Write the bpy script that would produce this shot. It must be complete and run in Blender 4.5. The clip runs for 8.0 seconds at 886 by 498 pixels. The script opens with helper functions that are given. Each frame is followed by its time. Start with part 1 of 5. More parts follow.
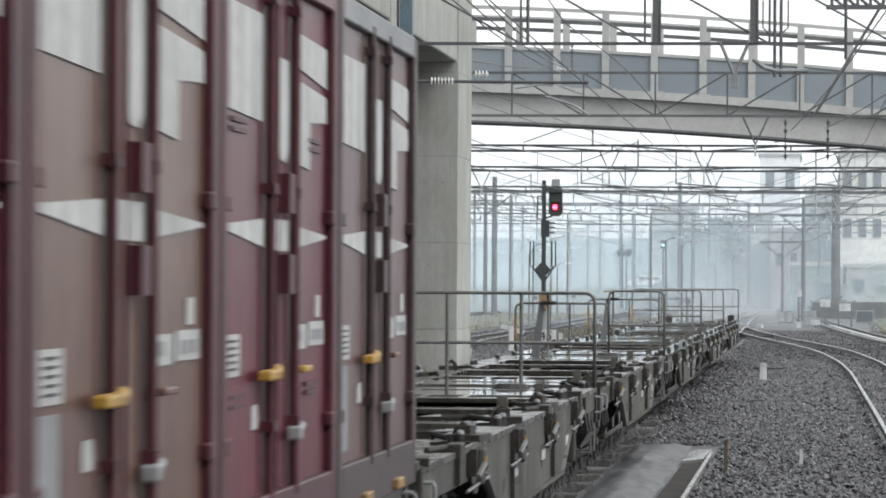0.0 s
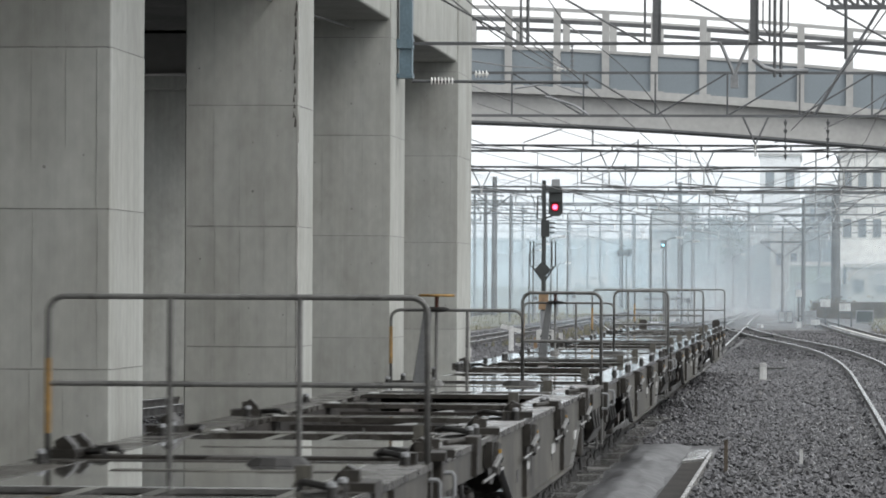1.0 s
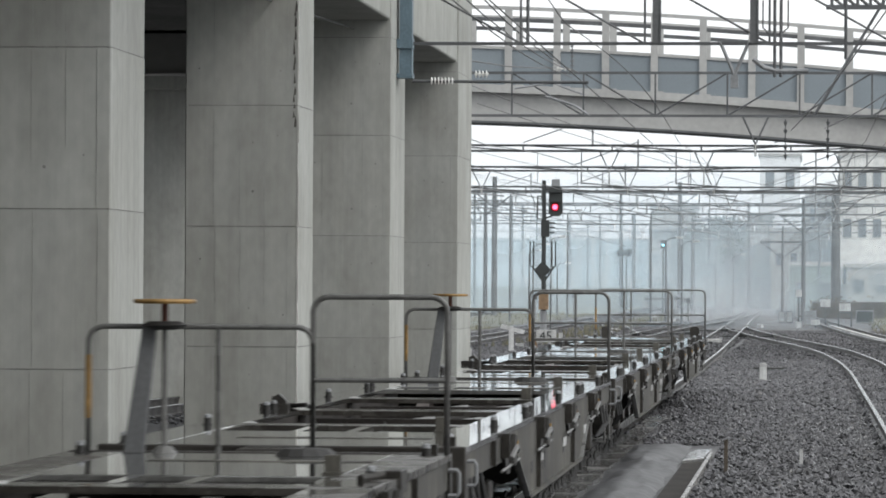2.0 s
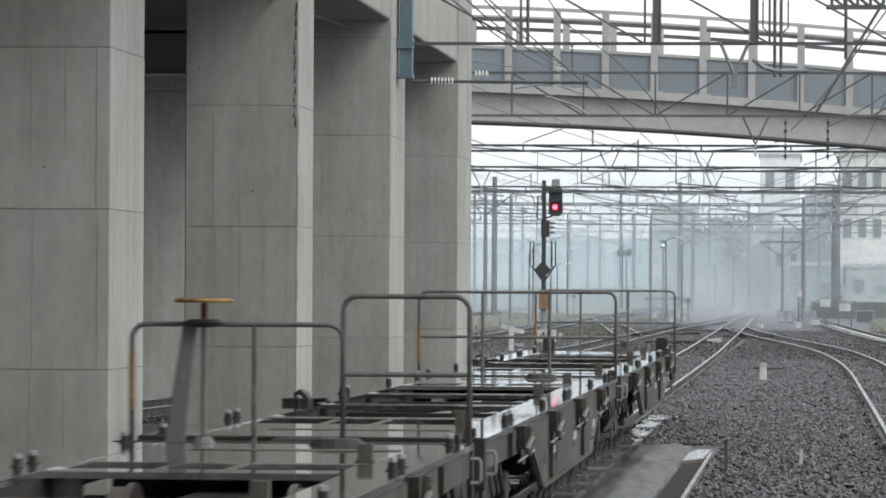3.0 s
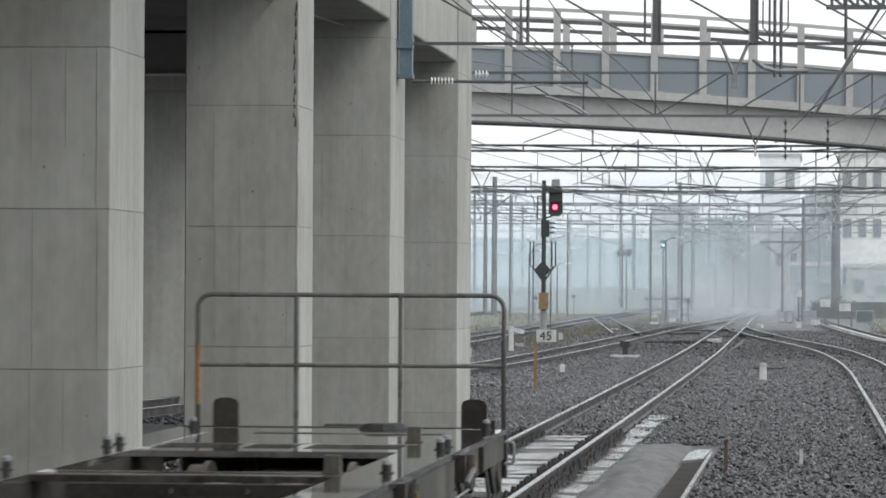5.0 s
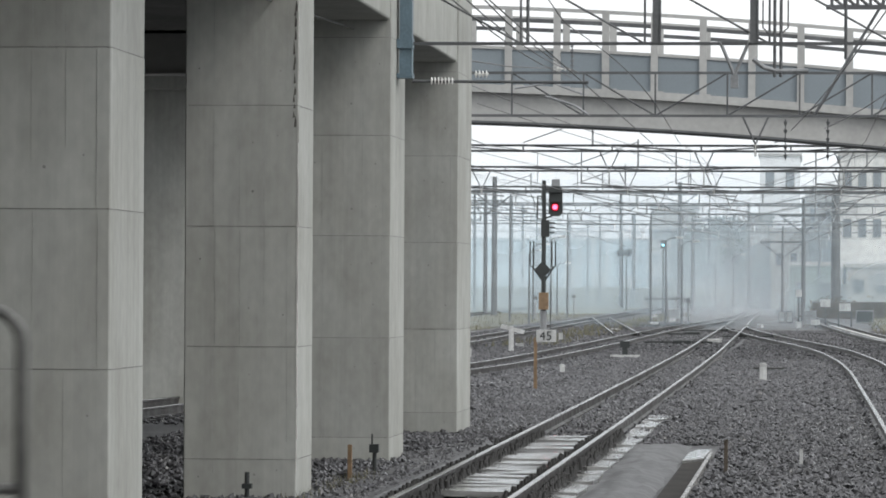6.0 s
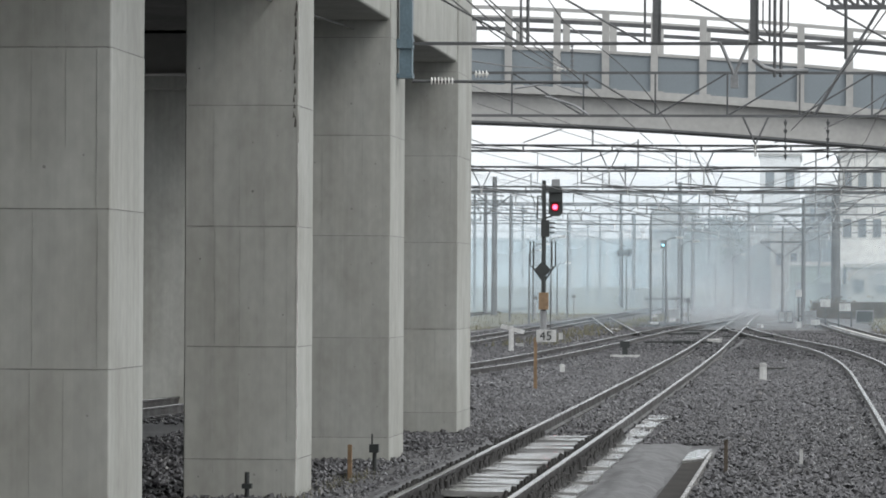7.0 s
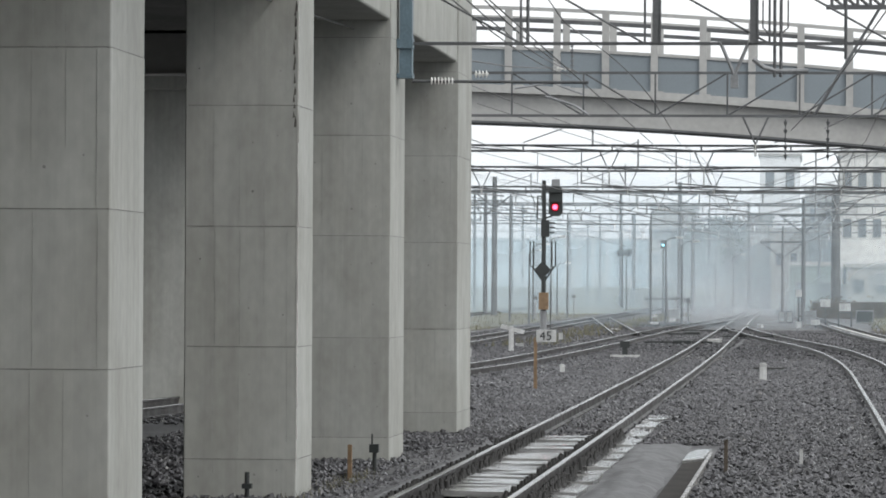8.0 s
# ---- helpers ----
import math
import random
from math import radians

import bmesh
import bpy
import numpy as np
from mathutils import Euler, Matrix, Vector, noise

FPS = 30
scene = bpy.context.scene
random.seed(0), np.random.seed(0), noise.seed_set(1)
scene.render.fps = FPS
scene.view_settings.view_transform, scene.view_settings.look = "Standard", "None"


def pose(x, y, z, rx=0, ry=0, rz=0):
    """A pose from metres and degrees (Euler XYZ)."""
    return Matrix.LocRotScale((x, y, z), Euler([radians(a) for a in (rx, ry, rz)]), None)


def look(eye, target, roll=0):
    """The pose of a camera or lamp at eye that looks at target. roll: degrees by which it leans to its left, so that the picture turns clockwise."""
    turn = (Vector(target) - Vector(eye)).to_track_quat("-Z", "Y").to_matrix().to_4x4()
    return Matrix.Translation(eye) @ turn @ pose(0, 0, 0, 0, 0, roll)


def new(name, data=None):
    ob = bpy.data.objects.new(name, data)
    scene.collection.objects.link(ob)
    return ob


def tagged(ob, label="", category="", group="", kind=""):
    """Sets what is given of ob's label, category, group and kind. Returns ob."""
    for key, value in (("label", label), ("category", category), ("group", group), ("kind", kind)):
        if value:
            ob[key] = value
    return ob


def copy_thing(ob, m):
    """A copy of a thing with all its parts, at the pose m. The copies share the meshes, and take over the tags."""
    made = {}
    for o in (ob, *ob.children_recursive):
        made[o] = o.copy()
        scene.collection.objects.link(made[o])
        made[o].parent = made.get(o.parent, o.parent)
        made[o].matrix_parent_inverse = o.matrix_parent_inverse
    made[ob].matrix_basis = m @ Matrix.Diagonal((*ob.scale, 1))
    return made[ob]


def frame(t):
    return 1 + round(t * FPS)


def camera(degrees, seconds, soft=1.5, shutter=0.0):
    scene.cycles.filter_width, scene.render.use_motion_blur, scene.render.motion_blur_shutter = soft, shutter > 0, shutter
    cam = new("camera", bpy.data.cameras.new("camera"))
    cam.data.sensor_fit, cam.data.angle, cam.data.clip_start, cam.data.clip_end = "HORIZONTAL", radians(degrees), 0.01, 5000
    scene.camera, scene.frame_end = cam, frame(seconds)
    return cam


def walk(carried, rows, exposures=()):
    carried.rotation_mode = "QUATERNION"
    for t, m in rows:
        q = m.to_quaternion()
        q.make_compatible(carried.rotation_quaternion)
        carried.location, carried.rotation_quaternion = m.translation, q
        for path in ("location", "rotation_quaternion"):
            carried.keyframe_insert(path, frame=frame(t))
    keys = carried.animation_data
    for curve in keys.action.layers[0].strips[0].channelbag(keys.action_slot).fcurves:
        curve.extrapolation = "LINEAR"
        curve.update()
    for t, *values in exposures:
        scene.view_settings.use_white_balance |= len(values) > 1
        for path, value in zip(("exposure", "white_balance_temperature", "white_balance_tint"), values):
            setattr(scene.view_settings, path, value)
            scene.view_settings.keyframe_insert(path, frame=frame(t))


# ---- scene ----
# Rail head is z = 0. The freight track runs along +Y at x = -3.5; the camera stands beside it.
cam = camera(12.11, 8.0, soft=1.75, shutter=0.3)
EYE = (0.0, 0.0, 2.05)
VIEW = look(EYE, (-8.886, 99.60, 2.9167), 0.3)
walk(cam, [(0.0, VIEW), (8.0, VIEW)], exposures=[(0.0, 0.64), (0.5, 0.62), (1.5, 0.54), (3.0, 0.46), (8.0, 0.46)])

# ---- light ----
world = bpy.data.worlds.new("overcast_sky")
scene.world = world
world.use_nodes = True
wn, wl = world.node_tree.nodes, world.node_tree.links
sky = wn.new("ShaderNodeTexSky")
sky.sky_type = "NISHITA"
sky.sun_disc = False
sky.sun_elevation, sky.sun_rotation = radians(41), radians(129)
sky.air_density, sky.dust_density, sky.ozone_density = 1.0, 3.0, 1.0
pale = wn.new("ShaderNodeHueSaturation")
pale.inputs["Saturation"].default_value = 0.12
wl.new(sky.outputs[0], pale.inputs["Color"])
cloud_at = wn.new("ShaderNodeTexCoord")
cloud = wn.new("ShaderNodeTexNoise")
cloud.inputs["Scale"].default_value = 3.0
wl.new(cloud_at.outputs["Generated"], cloud.inputs["Vector"])
veil = wn.new("ShaderNodeMix")
veil.data_type = "RGBA"
veil.inputs["Factor"].default_value = 0.75
wl.new(pale.outputs[0], veil.inputs["A"])
tone = wn.new("ShaderNodeMapRange")
tone.inputs["To Min"].default_value, tone.inputs["To Max"].default_value = 9.4, 11.9
wl.new(cloud.outputs["Fac"], tone.inputs["Value"])
tint = wn.new("ShaderNodeVectorMath")
tint.operation = "MULTIPLY"
tint.inputs[1].default_value = (0.968, 1.0, 1.025)
wl.new(tone.outputs["Result"], tint.inputs[0])
wl.new(tint.outputs[0], veil.inputs["B"])
wl.new(veil.outputs["Result"], wn["Background"].inputs["Color"])
wn["Background"].inputs["Strength"].default_value = 0.10
sun = new("sun", bpy.data.lights.new("sun", "SUN"))
sun.data.energy, sun.data.angle, sun.data.color = 0.7, radians(25), (1.0, 0.97, 0.92)
sun.matrix_world = look((44, 4, 50), (0, 40, 0))


# ---- materials ----
def material(name, colour, rough=0.7, metal=0.0, vary=0.25, scale=1.5, grain=25.0, bump=0.2, stain=None, stretch=(1, 1, 1),
             wet=0.0, random_tone=0.0, spec=0.5, streak=0.0):
    """A surface with large stains, fine grain, relief and, where wet, patches of gloss."""
    m = bpy.data.materials.new(name)
    m.use_nodes = True
    n, k = m.node_tree.nodes, m.node_tree.links
    b = n["Principled BSDF"]
    at = n.new("ShaderNodeTexCoord")
    mp = n.new("ShaderNodeMapping")
    mp.inputs["Scale"].default_value = stretch
    k.new(at.outputs["Object"], mp.inputs["Vector"])
    big, fine = n.new("ShaderNodeTexNoise"), n.new("ShaderNodeTexNoise")
    big.inputs["Scale"].default_value, big.inputs["Detail"].default_value = scale, 5
    fine.inputs["Scale"].default_value, fine.inputs["Detail"].default_value = grain, 3
    for t in (big, fine):
        k.new(mp.outputs[0], t.inputs["Vector"])
    ramp = n.new("ShaderNodeMapRange")
    ramp.inputs["From Min"].default_value, ramp.inputs["From Max"].default_value = 0.35, 0.68
    k.new(big.outputs["Fac"], ramp.inputs["Value"])
    mix = n.new("ShaderNodeMix")
    mix.data_type = "RGBA"
    dark = stain or tuple(c * (1 - vary) for c in colour)
    mix.inputs["A"].default_value = (*dark, 1)
    mix.inputs["B"].default_value = (*colour, 1)
    k.new(ramp.outputs["Result"], mix.inputs["Factor"])
    shade = n.new("ShaderNodeMapRange")
    shade.inputs["From Min"].default_value, shade.inputs["From Max"].default_value = 0.3, 0.7
    shade.inputs["To Min"].default_value, shade.inputs["To Max"].default_value = 1 - vary * 0.6, 1 + vary * 0.4
    k.new(fine.outputs["Fac"], shade.inputs["Value"])
    hsv = n.new("ShaderNodeHueSaturation")
    k.new(mix.outputs["Result"], hsv.inputs["Color"])
    value = shade.outputs["Result"]
    if streak:
        run, runs = n.new("ShaderNodeMapping"), n.new("ShaderNodeTexNoise")
        run.inputs["Scale"].default_value = (7.0, 7.0, 0.16)
        k.new(at.outputs["Object"], run.inputs["Vector"])
        k.new(run.outputs[0], runs.inputs["Vector"])
        runs.inputs["Scale"].default_value, runs.inputs["Detail"].default_value, runs.inputs["Roughness"].default_value = 1.0, 6, 0.65
        level, joint = n.new("ShaderNodeMapRange"), n.new("ShaderNodeMath")
        level.inputs["From Min"].default_value, level.inputs["From Max"].default_value = 0.35, 0.6
        level.inputs["To Min"].default_value, level.inputs["To Max"].default_value = 1 - streak, 1 + streak * 0.3
        joint.operation = "MULTIPLY"
        k.new(runs.outputs["Fac"], level.inputs["Value"])
        k.new(level.outputs["Result"], joint.inputs[0])
        k.new(value, joint.inputs[1])
        value = joint.outputs[0]
    if random_tone:
        info, spread, times = n.new("ShaderNodeObjectInfo"), n.new("ShaderNodeMapRange"), n.new("ShaderNodeMath")
        spread.inputs["To Min"].default_value, spread.inputs["To Max"].default_value = 1 - random_tone, 1 + random_tone
        times.operation = "MULTIPLY"
        k.new(info.outputs["Random"], spread.inputs["Value"])
        k.new(spread.outputs["Result"], times.inputs[0])
        k.new(value, times.inputs[1])
        value = times.outputs[0]
    k.new(value, hsv.inputs["Value"])
    k.new(hsv.outputs[0], b.inputs["Base Color"])
    b.inputs["Metallic"].default_value = metal
    b.inputs["Specular IOR Level"].default_value = spec
    gloss = n.new("ShaderNodeMapRange")
    gloss.inputs["From Min"].default_value, gloss.inputs["From Max"].default_value = 0.4, 0.6
    gloss.inputs["To Min"].default_value, gloss.inputs["To Max"].default_value = max(0.05, rough * (1 - wet)), rough
    k.new(big.outputs["Fac"], gloss.inputs["Value"])
    k.new(gloss.outputs["Result"], b.inputs["Roughness"])
    if bump:
        bp = n.new("ShaderNodeBump")
        bp.inputs["Strength"].default_value, bp.inputs["Distance"].default_value = bump, 0.01
        k.new(fine.outputs["Fac"], bp.inputs["Height"])
        k.new(bp.outputs[0], b.inputs["Normal"])
    return m


def island_tones(m, low, high):
    """Each joined stone or leaf takes a tone of its own."""
    n, k = m.node_tree.nodes, m.node_tree.links
    geo, spread, hsv = n.new("ShaderNodeNewGeometry"), n.new("ShaderNodeMapRange"), n.new("ShaderNodeHueSaturation")
    spread.inputs["To Min"].default_value, spread.inputs["To Max"].default_value = low, high
    k.new(geo.outputs["Random Per Island"], spread.inputs["Value"])
    base = n["Principled BSDF"].inputs["Base Color"]
    k.new(base.links[0].from_socket, hsv.inputs["Color"])
    k.new(spread.outputs["Result"], hsv.inputs["Value"])
    k.new(hsv.outputs[0], base)
    return m


def lamp_material(name, colour, strength):
    m = bpy.data.materials.new(name)
    m.use_nodes = True
    b = m.node_tree.nodes["Principled BSDF"]
    b.inputs["Base Color"].default_value = (*colour, 1)
    b.inputs["Emission Color"].default_value = (*colour, 1)
    b.inputs["Emission Strength"].default_value = strength
    return m


def glass_material(name, tint, rough=0.1):
    m = bpy.data.materials.new(name)
    m.use_nodes = True
    b = m.node_tree.nodes["Principled BSDF"]
    b.inputs["Base Color"].default_value = (*tint, 1)
    b.inputs["Roughness"].default_value = rough
    b.inputs["Specular IOR Level"].default_value = 0.6
    return m


def haze_sheet_material(name, cover, seed, low=4.0, high=17.0, middle=None, reach=1.0, tone=(0.77, 0.91, 1.0)):
    """Haze painted on a flat sheet: mostly clear, lit by the sky, in uneven billows that thin out at the rim."""
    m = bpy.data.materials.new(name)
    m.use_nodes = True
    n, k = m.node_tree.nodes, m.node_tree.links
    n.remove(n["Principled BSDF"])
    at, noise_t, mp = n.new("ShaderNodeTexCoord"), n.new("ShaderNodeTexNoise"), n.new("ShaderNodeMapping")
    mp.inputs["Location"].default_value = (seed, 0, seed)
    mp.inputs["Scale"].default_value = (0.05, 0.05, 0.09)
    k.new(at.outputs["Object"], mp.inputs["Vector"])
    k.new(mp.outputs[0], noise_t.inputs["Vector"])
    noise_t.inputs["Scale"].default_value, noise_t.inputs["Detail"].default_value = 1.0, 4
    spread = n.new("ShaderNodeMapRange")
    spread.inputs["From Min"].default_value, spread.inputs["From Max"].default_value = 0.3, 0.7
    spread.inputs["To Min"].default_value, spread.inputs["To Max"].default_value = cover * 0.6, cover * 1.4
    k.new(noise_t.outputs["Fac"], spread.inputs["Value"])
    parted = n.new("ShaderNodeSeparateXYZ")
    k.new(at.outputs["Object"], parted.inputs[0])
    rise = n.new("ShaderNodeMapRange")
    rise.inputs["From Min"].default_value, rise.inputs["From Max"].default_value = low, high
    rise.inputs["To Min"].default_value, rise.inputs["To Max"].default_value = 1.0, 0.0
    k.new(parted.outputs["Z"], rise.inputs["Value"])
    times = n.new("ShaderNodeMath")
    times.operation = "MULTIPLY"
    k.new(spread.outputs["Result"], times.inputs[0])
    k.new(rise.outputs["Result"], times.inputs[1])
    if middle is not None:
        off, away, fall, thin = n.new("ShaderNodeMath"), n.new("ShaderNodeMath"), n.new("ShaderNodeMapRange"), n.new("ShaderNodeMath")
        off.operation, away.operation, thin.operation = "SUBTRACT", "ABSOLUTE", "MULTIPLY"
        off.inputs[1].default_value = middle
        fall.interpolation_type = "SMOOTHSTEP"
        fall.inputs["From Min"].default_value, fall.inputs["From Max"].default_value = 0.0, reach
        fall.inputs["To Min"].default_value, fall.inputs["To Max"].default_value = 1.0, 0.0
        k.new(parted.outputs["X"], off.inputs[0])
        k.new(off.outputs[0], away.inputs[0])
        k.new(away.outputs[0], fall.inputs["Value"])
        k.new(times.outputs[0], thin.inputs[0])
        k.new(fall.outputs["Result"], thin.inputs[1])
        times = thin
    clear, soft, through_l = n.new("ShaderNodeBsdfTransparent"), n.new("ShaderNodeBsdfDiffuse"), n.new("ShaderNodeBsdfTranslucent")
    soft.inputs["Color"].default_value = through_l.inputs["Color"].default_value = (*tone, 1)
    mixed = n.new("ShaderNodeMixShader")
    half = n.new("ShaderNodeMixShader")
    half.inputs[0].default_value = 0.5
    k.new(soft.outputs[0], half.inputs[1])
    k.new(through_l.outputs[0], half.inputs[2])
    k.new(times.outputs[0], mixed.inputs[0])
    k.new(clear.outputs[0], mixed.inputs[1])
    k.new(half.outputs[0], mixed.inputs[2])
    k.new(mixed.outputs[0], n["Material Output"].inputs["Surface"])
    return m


CONCRETE = material("board_formed_concrete", (0.435, 0.445, 0.42), 0.8, vary=0.13, stain=(0.35, 0.353, 0.325), scale=1.1, grain=9, bump=0.10, stretch=(1.3, 1.3, 0.75), random_tone=0.05, streak=0.09)
SEAM = material("concrete_seam", (0.30, 0.30, 0.285), 0.9, vary=0.4, scale=4)
FORMLINE = material("board_line", (0.40, 0.41, 0.385), 0.9, vary=0.3, scale=4)
# Darker copy of the column concrete; underside shade is put into its colour
SHADED_CONCRETE = material("shade_dark_concrete", (0.20, 0.20, 0.19), 0.9, vary=0.3, scale=0.8, grain=10)
BALLAST = material("wet_ballast_bed", (0.075, 0.075, 0.078), 0.75, vary=0.5, scale=0.35, grain=16, bump=1.0, wet=0.3)
STONE = island_tones(material("ballast_stone", (0.082, 0.081, 0.087), 0.5, vary=0.3, scale=0.5, grain=30, bump=0.3, wet=0.5), 0.4, 1.7)
RAILSIDE = material("rail_web_rust", (0.034, 0.030, 0.028), 0.6, vary=0.4, scale=3, wet=0.3)
RAILHEAD = material("polished_rail_head", (0.40, 0.405, 0.41), 0.24, metal=1.0, vary=0.3, scale=3, bump=0)
SLEEPER = material("wet_concrete_sleeper", (0.24, 0.235, 0.225), 0.55, vary=0.35, scale=4, wet=0.7, random_tone=0.2)
TIMBER = material("wet_timber_plank", (0.30, 0.30, 0.295), 0.10, vary=0.4, scale=3, grain=30, bump=0.05, stretch=(1, 6, 6), wet=0.75, random_tone=0.25)
CLIP = material("dark_rail_clip", (0.032, 0.031, 0.03), 0.6, vary=0.3)
MORTAR = material("wet_mortar_mound", (0.10, 0.10, 0.105), 0.65, vary=0.5, scale=2.2, grain=10, bump=0.6, wet=0.25)
WAGON = material("grimy_dark_wagon_steel", (0.046, 0.042, 0.037), 0.65, vary=0.5, scale=2.2, grain=18, bump=0.25, wet=0.3, spec=0.3)
SILL = material("weathered_grey_side_sill", (0.14, 0.135, 0.118), 0.65, vary=0.5, scale=1.7, grain=12, bump=0.2, wet=0.2, stain=(0.03, 0.027, 0.023), spec=0.3, streak=0.4, stretch=(1, 1, 0.5))
DECK = material("rain_wet_deck_plate", (0.17, 0.17, 0.165), 0.09, vary=0.5, scale=1.6, grain=14, bump=0.0, wet=0.7, spec=1.0)
film = DECK.node_tree.nodes["Principled BSDF"].inputs
film["Coat Weight"].default_value, film["Coat Roughness"].default_value, film["Coat IOR"].default_value = 1.0, 0.03, 1.6
DIRTYDECK = material("grimy_wet_deck_steel", (0.075, 0.07, 0.063), 0.42, vary=0.5, scale=2.5, grain=14, bump=0.1, wet=0.75, spec=0.4)
HANDRAIL = material("worn_grey_handrail", (0.14, 0.14, 0.135), 0.45, vary=0.3, scale=3, wet=0.4)
YELLOW = material("yellow_paint", (0.48, 0.28, 0.05), 0.5, vary=0.3, scale=4)
BRASSY = material("rusty_yellow_paint", (0.36, 0.21, 0.06), 0.5, vary=0.45, scale=6)
RUSTED = material("rust_red_paint", (0.16, 0.05, 0.03), 0.6, vary=0.4, scale=6)
# Dark matt colour for sunken floors, inner webs and the duct strip
FLOOR = material("dark_matt_floor", (0.05, 0.045, 0.041), 0.85, vary=0.5, scale=1.5, spec=0.2)
RUBBER = material("black_rubber", (0.03, 0.03, 0.03), 0.6, vary=0.2)
WHEEL = material("wheel_steel", (0.16, 0.14, 0.13), 0.5, metal=0.6, vary=0.3, scale=4)
MAROON = material("maroon_container_paint", (0.142, 0.028, 0.045), 0.42, vary=0.3, scale=0.9, grain=9, bump=0.05, wet=0.15, streak=0.24, spec=0.22)
FADED = material("faded_brown_container_paint", (0.140, 0.080, 0.068), 0.40, vary=0.3, stain=(0.15, 0.078, 0.054), scale=0.9, grain=9, bump=0.05, wet=0.15, streak=0.24, spec=0.22)
DULL = material("dull_mauve_container_paint", (0.160, 0.095, 0.100), 0.40, vary=0.28, scale=0.9, grain=9, bump=0.05, wet=0.15, streak=0.24, spec=0.22)
POSTGREY = material("sooty_brown_post_paint", (0.055, 0.032, 0.034), 0.5, vary=0.35, scale=2)
RUSTBAND = material("rust_stained_paint", (0.115, 0.066, 0.05), 0.55, vary=0.5, scale=2.5, grain=10, stain=(0.055, 0.028, 0.026), streak=0.35)
POSTPAINT = material("dark_maroon_post_paint", (0.082, 0.017, 0.027), 0.5, vary=0.35, scale=2)
WHITE = material("dirty_white_paint", (0.56, 0.565, 0.56), 0.5, vary=0.24, scale=1.5, grain=12, bump=0.05, streak=0.25)
GALV = material("galvanised_steel", (0.30, 0.31, 0.32), 0.55, metal=0.15, vary=0.25, scale=2)
MAST = material("dark_grey_concrete_mast", (0.15, 0.155, 0.16), 0.8, vary=0.25, scale=1.0)
TRUSS = material("weathered_truss_steel", (0.12, 0.125, 0.13), 0.55, metal=0.2, vary=0.3, scale=1.5)
BLUESTEEL = material("blue_grey_steel", (0.13, 0.19, 0.23), 0.5, vary=0.25, scale=2)
WIRE = material("copper_wire", (0.09, 0.09, 0.09), 0.5, vary=0.1)
PORCELAIN = material("white_insulator", (0.7, 0.7, 0.68), 0.2, vary=0.1)
BRIDGE = material("pale_bridge_paint", (0.41, 0.41, 0.40), 0.5, vary=0.15, scale=0.5, grain=5, bump=0.05)
BRIDGEPANEL = material("blue_grey_sound_panel", (0.21, 0.245, 0.27), 0.4, vary=0.12, scale=0.4)
SIGNAL = material("dark_signal_paint", (0.035, 0.04, 0.04), 0.5, vary=0.2)
REDLAMP = lamp_material("red_signal_light", (1.0, 0.05, 0.10), 6.0)
CYANLAMP = lamp_material("cyan_signal_light", (0.25, 0.85, 1.0), 2.5)
# Dark red that paints the glow around the lit signal lamp
REDHALO = material("lamp_glow_red", (0.35, 0.01, 0.03), 0.2, vary=0.1)
ORANGE = material("orange_brown_post_paint", (0.25, 0.165, 0.095), 0.6, vary=0.3, scale=5)
DARKWALL = material("sooty_brown_wall", (0.12, 0.11, 0.10), 0.85, vary=0.4, scale=0.8, grain=6)
FACADE = material("pale_plaster_facade", (0.72, 0.71, 0.68), 0.8, vary=0.25, scale=0.25, grain=2, streak=0.12)
# Near-white colour carries the haze that the sheets leave off the tower
PALEFACADE = material("haze_pale_plaster", (0.88, 0.89, 0.90), 0.8, vary=0.08, scale=0.3, grain=2)
GREYFACADE = material("grey_plaster_facade", (0.46, 0.45, 0.43), 0.8, vary=0.2, scale=0.3, grain=2)
# Light-blue cladding, with some of the blue haze put into its colour
BLUEFACADE = material("haze_blue_cladding", (0.46, 0.60, 0.68), 0.6, vary=0.15, scale=0.15, grain=1.5)
PANE = glass_material("dark_window_glass", (0.12, 0.13, 0.14))
ROOF = material("grey_green_sheet_roof", (0.22, 0.27, 0.25), 0.6, vary=0.2)
SCRUB = island_tones(material("scrub_leaf", (0.13, 0.115, 0.085), 0.7, vary=0.3, scale=0.5), 0.4, 1.5)
LEAF = island_tones(material("leaf_green", (0.055, 0.085, 0.045), 0.6, vary=0.3, scale=0.5), 0.5, 1.5)
BARK = material("bark", (0.11, 0.09, 0.07), 0.9, vary=0.4, scale=4, stretch=(4, 4, 0.6))
GRASS = island_tones(material("dry_grass", (0.18, 0.17, 0.10), 0.7, vary=0.3), 0.5, 1.4)
EARTH = material("weedy_earth", (0.15, 0.15, 0.11), 0.9, vary=0.4, scale=0.2, grain=6, bump=0.6)
VANPAINT = material("white_van_paint", (0.75, 0.76, 0.77), 0.25, vary=0.05, bump=0)


